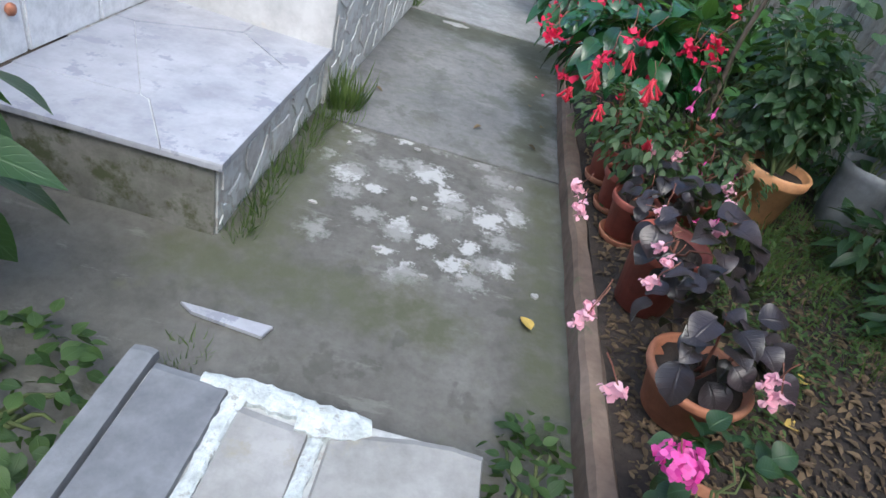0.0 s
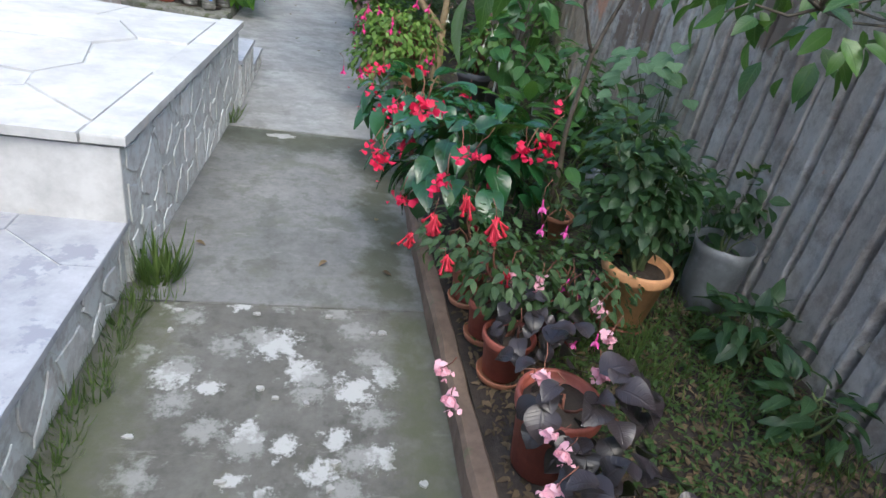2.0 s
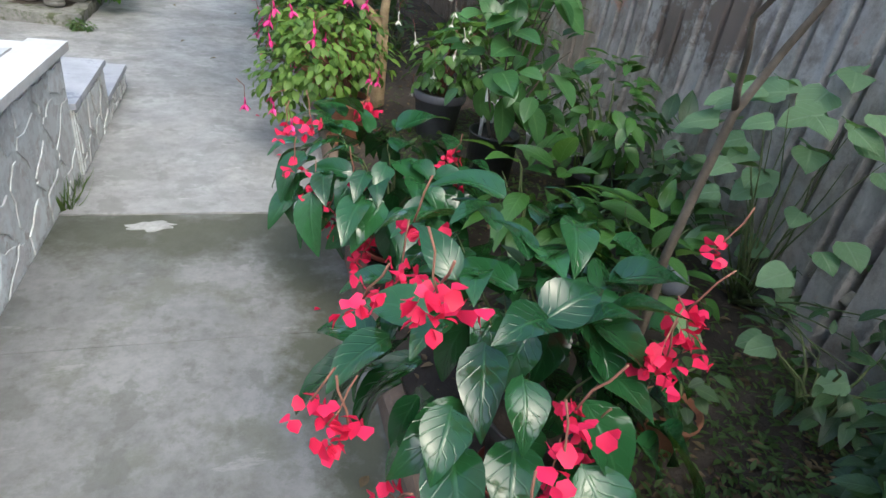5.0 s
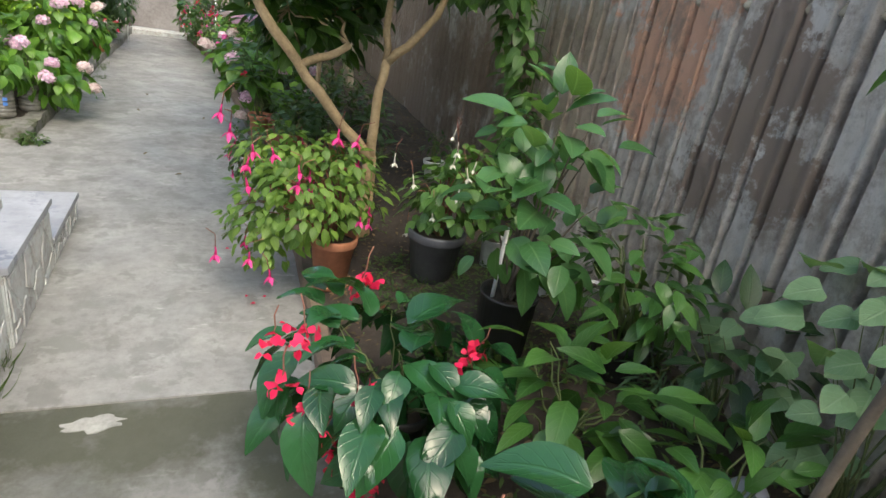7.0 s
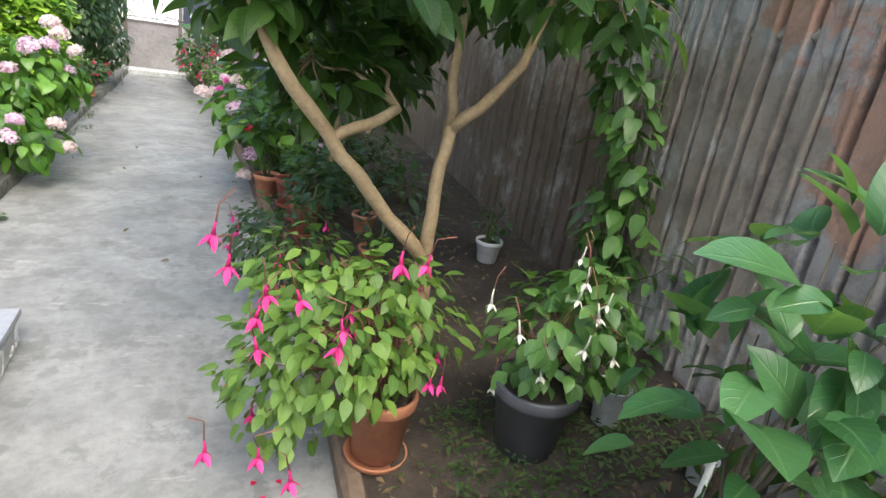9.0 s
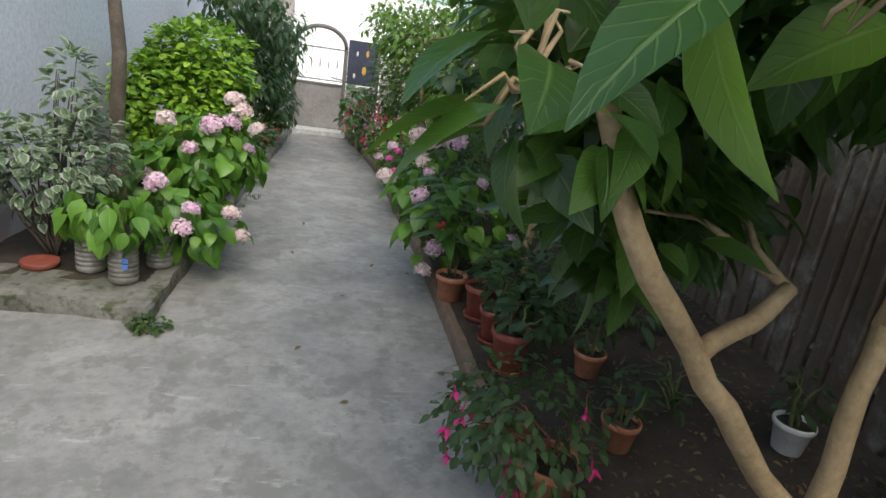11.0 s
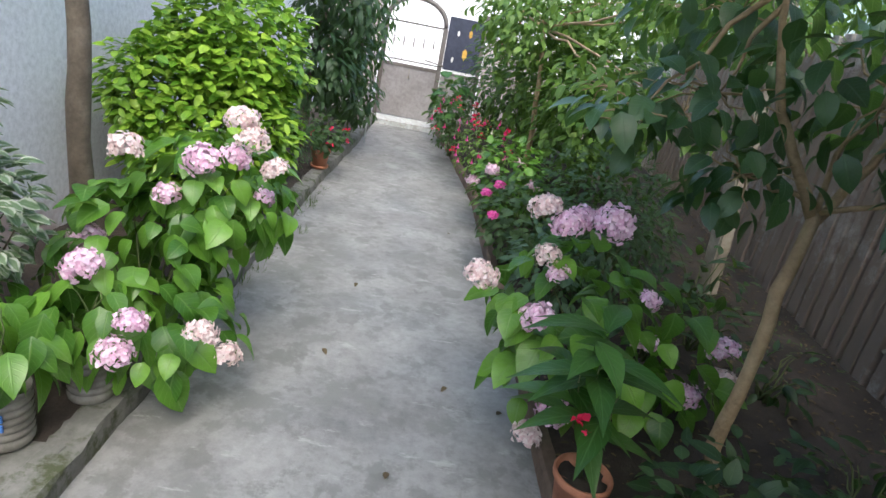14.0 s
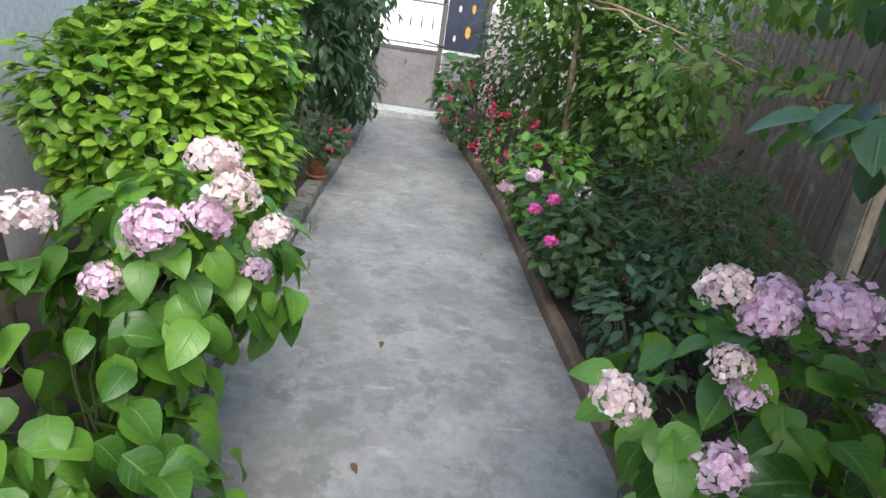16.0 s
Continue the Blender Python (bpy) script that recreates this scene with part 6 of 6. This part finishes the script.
hydrangea((-1.25, 8.7, 0.1), "hydrangea with pink and fading flower heads over the kerb", 29, [((0.0, -0.05, 0.42), (0.34, 0.40, 0.30), 3), ((0.18, 0.2, 0.62), (0.34, 0.30, 0.28), 3), ((0.2, -0.3, 0.22), (0.28, 0.28, 0.17), 1)],
          [(-1.30, 8.6, 0.94, 1.15, "c"), (-1.03, 8.65, 0.93, 1.15, "l"), (-0.91, 8.7, 0.95, 1.0, "l"), (-0.90, 8.72, 1.1, 1.1, "c"), (-0.84, 8.68, 1.04, 1.05, "c"), (-1.16, 8.65, 0.76, 0.9, "l"), (-1.40, 8.5, 0.58, 1.05, "l"), (-0.76, 8.72, 0.92, 0.95, "c"), (-1.06, 8.05, 0.40, 1.05, "l"), (-1.01, 8.08, 0.51, 0.85, "l"), (-0.79, 8.1, 0.50, 0.95, "c"), (-0.77, 8.3, 0.3, 1.0, "c"), (-1.24, 8.2, 0.62, 1.1, "l"), (-0.82, 8.8, 0.77, 0.8, "l")], 0.125, 420, 0.55)
shrub("variegated_shrub", (-1.83, 8.25, 0.1), "variegated grey-green shrub with cream leaf edges at the wall", "shrub", 30, [((0.0, 0.0, 0.55), (0.34, 0.3, 0.30), 520), ((0.14, 0.0, 0.98), (0.12, 0.13, 0.26), 130), ((0.22, -0.05, 0.66), (0.2, 0.2, 0.28), 230), ((-0.14, -0.2, 0.66), (0.22, 0.22, 0.16), 190)], leaf_shape(0.07, 0.045, "broad", 0.25, 0.2, 4), M_L_VAR, stems=9, bark=M_BARK_DARK, shell=0.7)
tree("wall_tree", (-1.74, 9.05, 0.1), "bare grey-brown tree trunk beside the house wall", 32, [([(-1.74, 9.05, 0.08), (-1.73, 9.03, 0.8), (-1.70, 9.0, 1.3), (-1.78, 9.1, 2.4)], [0.055, 0.05, 0.048, 0.03])],
     [((-1.7, 9.4, 2.7), (0.6, 0.6, 0.3), 300)], leaf_shape(0.1, 0.05), M_L_DARK, M_BARK_DARK)
shrub("golden_shrub", (-1.55, 10.1, 0.1), "dense yellow-green evergreen shrub with glossy leaves", "shrub", 33, [((0.0, 0.0, 0.66), (0.53, 0.56, 0.6), 4200), ((0.1, 0.1, 1.1), (0.44, 0.46, 0.4), 2200), ((0.2, -0.1, 0.35), (0.28, 0.4, 0.3), 600), ((-0.2, -0.3, 0.85), (0.28, 0.3, 0.3), 600)], leaf_shape(0.078, 0.046, "round", 0.22, 0.15, 4), M_L_GOLD, stems=10, bark=M_BARK_DARK, shell=0.7, hang=0.1, out=0.5)
shrub("fern_bush", (-1.42, 11.4, 0.1), "feathery dark bush under the golden shrub", "bush", 36, [((0.0, 0.0, 0.35), (0.3, 0.4, 0.3), 900)], leaf_shape(0.06, 0.012, "lance", 0.2, 0.3, 3), M_L_DARK, stems=12)
shrub("potted_red_geranium", (-1.18, 11.85, 0.115), "red geranium in a terracotta pot on the kerb", "potted plant", 37, [((0.05, 0.0, 0.32), (0.2, 0.2, 0.16), 200)], leaf_shape(0.06, 0.05, "round", 0.2, 0.3, 4), M_L_FUCHD, pot=(0.09, 0.16, M_TERRA, M_TERRA), stems=6)
rg = scene.objects["potted_red_geranium"]
for k, p in enumerate(((0.1, -0.15, 0.42), (0.2, 0.05, 0.4), (-0.05, -0.12, 0.36), (0.22, 0.1, 0.28), (0.12, -0.2, 0.3))):
    put("blossom", WINGS[k % 3], rg, p, k, 0.9)
tree("evergreen_tree", (-1.55, 12.6, 0.1), "dark evergreen tree with long glossy leaves by the path", 38, [([(-1.55, 12.6, 0.05), (-1.5, 12.6, 0.9), (-1.45, 12.6, 1.7)], [0.05, 0.045, 0.03])],
     [((-1.35, 12.5, 1.0), (0.45, 0.55, 0.5), 800), ((-1.25, 12.7, 1.6), (0.55, 0.6, 0.45), 900), ((-1.15, 13.1, 0.7), (0.35, 0.5, 0.4), 450), ((-1.45, 12.0, 1.9), (0.5, 0.5, 0.35), 500), ((-1.2, 13.6, 1.2), (0.35, 0.6, 0.5), 500)],
     leaf_shape(0.12, 0.045, "lance", 0.2, 0.35), M_L_DARK, M_BARK_DARK)
bm = bmesh.new()
bmesh.ops.create_icosphere(bm, subdivisions=3, radius=0.065)
for f in bm.faces:
    f.smooth = True
tube(bm, [(0, 0, -0.06), (0, 0, -0.62)], [0.008, 0.008], 6)
ob = tagged(part("globe_light", bm, M_WHITEPOT), "white globe on a thin stake beside the path", "garden light")
ob.location = (-1.0, 13.6, 0.66)
# plant beside the low block at the start
# Its second blob is mostly unseen growth, added to shade the slab nearby.
shrub("large_leaf_plant", (-1.0, 0.82, 0.0), "large dark-leaved plant beside the low marble block", "plant", 41, [((-0.15, 0.05, 0.5), (0.2, 0.2, 0.18), 26), ((-0.35, -0.2, 0.75), (0.3, 0.4, 0.2), 60)], leaf_shape(0.24, 0.1, "ovate", 0.2, 0.4, 6), M_L_DARK, stems=8)
shrub("weed_clump", (-0.82, 0.62, 0.0), "low weeds growing beside the entry step", "weed", 42, [((0.0, 0.0, 0.07), (0.2, 0.25, 0.08), 260)], leaf_shape(0.045, 0.03, "ovate"), M_WEED, stems=10)
shrub("weed_clump", (0.32, 0.72, 0.0), "low weeds growing between step and kerb", "weed", 43, [((0.0, 0.0, 0.05), (0.11, 0.28, 0.07), 200)], leaf_shape(0.045, 0.026, "ovate"), M_WEED, stems=10)
shrub("weed_clump", (-1.07, 7.5, 0.01), "small mossy weeds at the corner of the raised bed", "weed", 44, [((0.0, 0.0, 0.03), (0.1, 0.07, 0.045), 150)], leaf_shape(0.034, 0.02, "ovate"), M_WEED, stems=6)

# ---- small growth ----
def grass_tuft(x, y, r, h, n, seed, z=0.0):
    rng = random.Random(seed)
    mats = []
    for _ in range(n):
        a, q = rng.uniform(0, 6.28), r * math.sqrt(rng.random())
        d = Vector((math.cos(a) * rng.uniform(0.1, 1.6), math.sin(a) * rng.uniform(0.1, 1.6), 1))
        mats.append(facing((q * math.cos(a), q * math.sin(a), -0.004), d, (math.cos(a), math.sin(a), 0.2), rng.uniform(0.5, 1.15) * h / 0.1))
    ob = part("grass_tuft", joined("grass_tuft", leaf_shape(0.1, 0.007, "blade", 0.3, 0.45, 4), mats), M_GRASS)
    ob.location = (x, y, z)
    return tagged(ob, "tuft of green grass at the foot of the wall", "grass", "grass tufts", "stuff")


rng = random.Random(61)
for i in range(16):
    y = 1.42 + i * 0.075
    grass_tuft(-0.63 + rng.uniform(-0.02, 0.03), y, 0.05, rng.uniform(0.05, 0.1), 34, 200 + i)
grass_tuft(-0.58, 2.5, 0.06, 0.2, 110, 230)
grass_tuft(-0.55, 2.42, 0.08, 0.09, 60, 231)
grass_tuft(-0.60, 4.42, 0.05, 0.17, 60, 232)
grass_tuft(-0.60, 4.6, 0.04, 0.12, 40, 233)
grass_tuft(-1.09, 7.53, 0.09, 0.05, 40, 234, 0.01)
grass_tuft(-0.98, 10.4, 0.05, 0.06, 40, 235, 0.01)
grass_tuft(-0.55, 0.93, 0.06, 0.05, 50, 236)
for i in range(14):
    grass_tuft(-1.07 + rng.uniform(-0.015, 0.03), 8.9 + 0.2 * i + rng.uniform(-0.06, 0.06), 0.045, rng.uniform(0.03, 0.08), 26, 240 + i, 0.01)
for k in range(34):
    x, y = rng.uniform(0.85, 1.65), 1.2 + 0.9 * rng.random() ** 0.8
    grass_tuft(x, y, 0.11, rng.uniform(0.05, 0.12), 46, 300 + k, soil_z(x, y))
grass_tuft(1.62, 3.98, 0.1, 0.28, 60, 237, 0.28)
rng = random.Random(62)
mats = []
for _ in range(9000):
    y = rng.uniform(0.4, 16)
    x = rng.uniform(kerb_x(y) + 0.1, fence_x(y) - 0.05)
    thick = 0.75 * min(1.0, max(0.0, (y - 1.15) / 0.9)) if (1.15 < y < 4.9 and x > 0.72 + 0.25 * noise.noise((x * 4, y * 4, 8))) else -0.1
    if noise.noise((x * 1.6, y * 1.1, 3)) + thick < 0.12:
        continue
    a = rng.uniform(0, 6.28)
    mats.append(facing((x, y, soil_z(x, y) + rng.uniform(0.0, 0.05)), (math.cos(a), math.sin(a), rng.uniform(-0.1, 0.9)), (0, 0, 1), rng.uniform(0.4, 1.3)))
for _ in range(6500):
    y = rng.uniform(0.85, 2.9)
    x = rng.uniform(0.8, fence_x(y) - 0.1)
    if noise.noise((x * 3.1, y * 3.1, 5)) + 0.5 * noise.noise((x * 9, y * 9, 2)) < 0.05 - 0.28 * min(1.0, (y - 1.2) / 0.6) + 0.25 * max(0.0, 1.3 - y):
        continue
    a = rng.uniform(0, 6.28)
    mats.append(facing((x, y, soil_z(x, y) + rng.uniform(0.0, 0.06)), (math.cos(a), math.sin(a), rng.uniform(0.0, 1.0)), (0, 0, 1), rng.uniform(0.35, 1.0)))
for _ in range(2600):
    y = rng.uniform(3.9, 5.15)
    x = rng.uniform(0.85, fence_x(y) - 0.15)
    if noise.noise((x * 2.6, y * 2.6, 15)) < -0.12:
        continue
    a = rng.uniform(0, 6.28)
    mats.append(facing((x, y, soil_z(x, y) + rng.uniform(0.0, 0.05)), (math.cos(a), math.sin(a), rng.uniform(0.0, 0.9)), (0, 0, 1), rng.uniform(0.5, 1.1)))
ob = part("ground_cover", joined("ground_cover", leaf_shape(0.036, 0.013, "ovate", 0.2, 0.3, 3), mats), M_WEED)
tagged(ob, "low green weeds covering the soil bed", "ground cover", "", "stuff")
mats = []
for i in range(11000):
    y = rng.uniform(0.3, 12) if i < 5600 else rng.uniform(0.3, 2.6)
    x = rng.uniform(kerb_x(y) + 0.1, fence_x(y) - 0.03)
    a = rng.uniform(0, 6.28)
    mats.append(facing((x, y, soil_z(x, y) + 0.006), (math.cos(a), math.sin(a), rng.uniform(-0.1, 0.35)), (rng.uniform(-0.3, 0.3), 0, 1), rng.uniform(0.15, 0.8) if i < 5600 else rng.uniform(0.2, 0.75)))
for _ in range(160):
    y = rng.uniform(7.9, 14)
    mats.append(facing((rng.uniform(-2.0, -1.25), y, 0.112), (rng.uniform(-1, 1), rng.uniform(-1, 1), 0.1), (0, 0, 1), rng.uniform(0.4, 0.9)))
ob = part("leaf_litter", joined("leaf_litter", leaf_shape(0.055, 0.026, "ovate", 0.45, 0.25, 3), mats), M_DRY)
tagged(ob, "dry brown leaf litter on the soil", "leaf litter", "", "stuff")
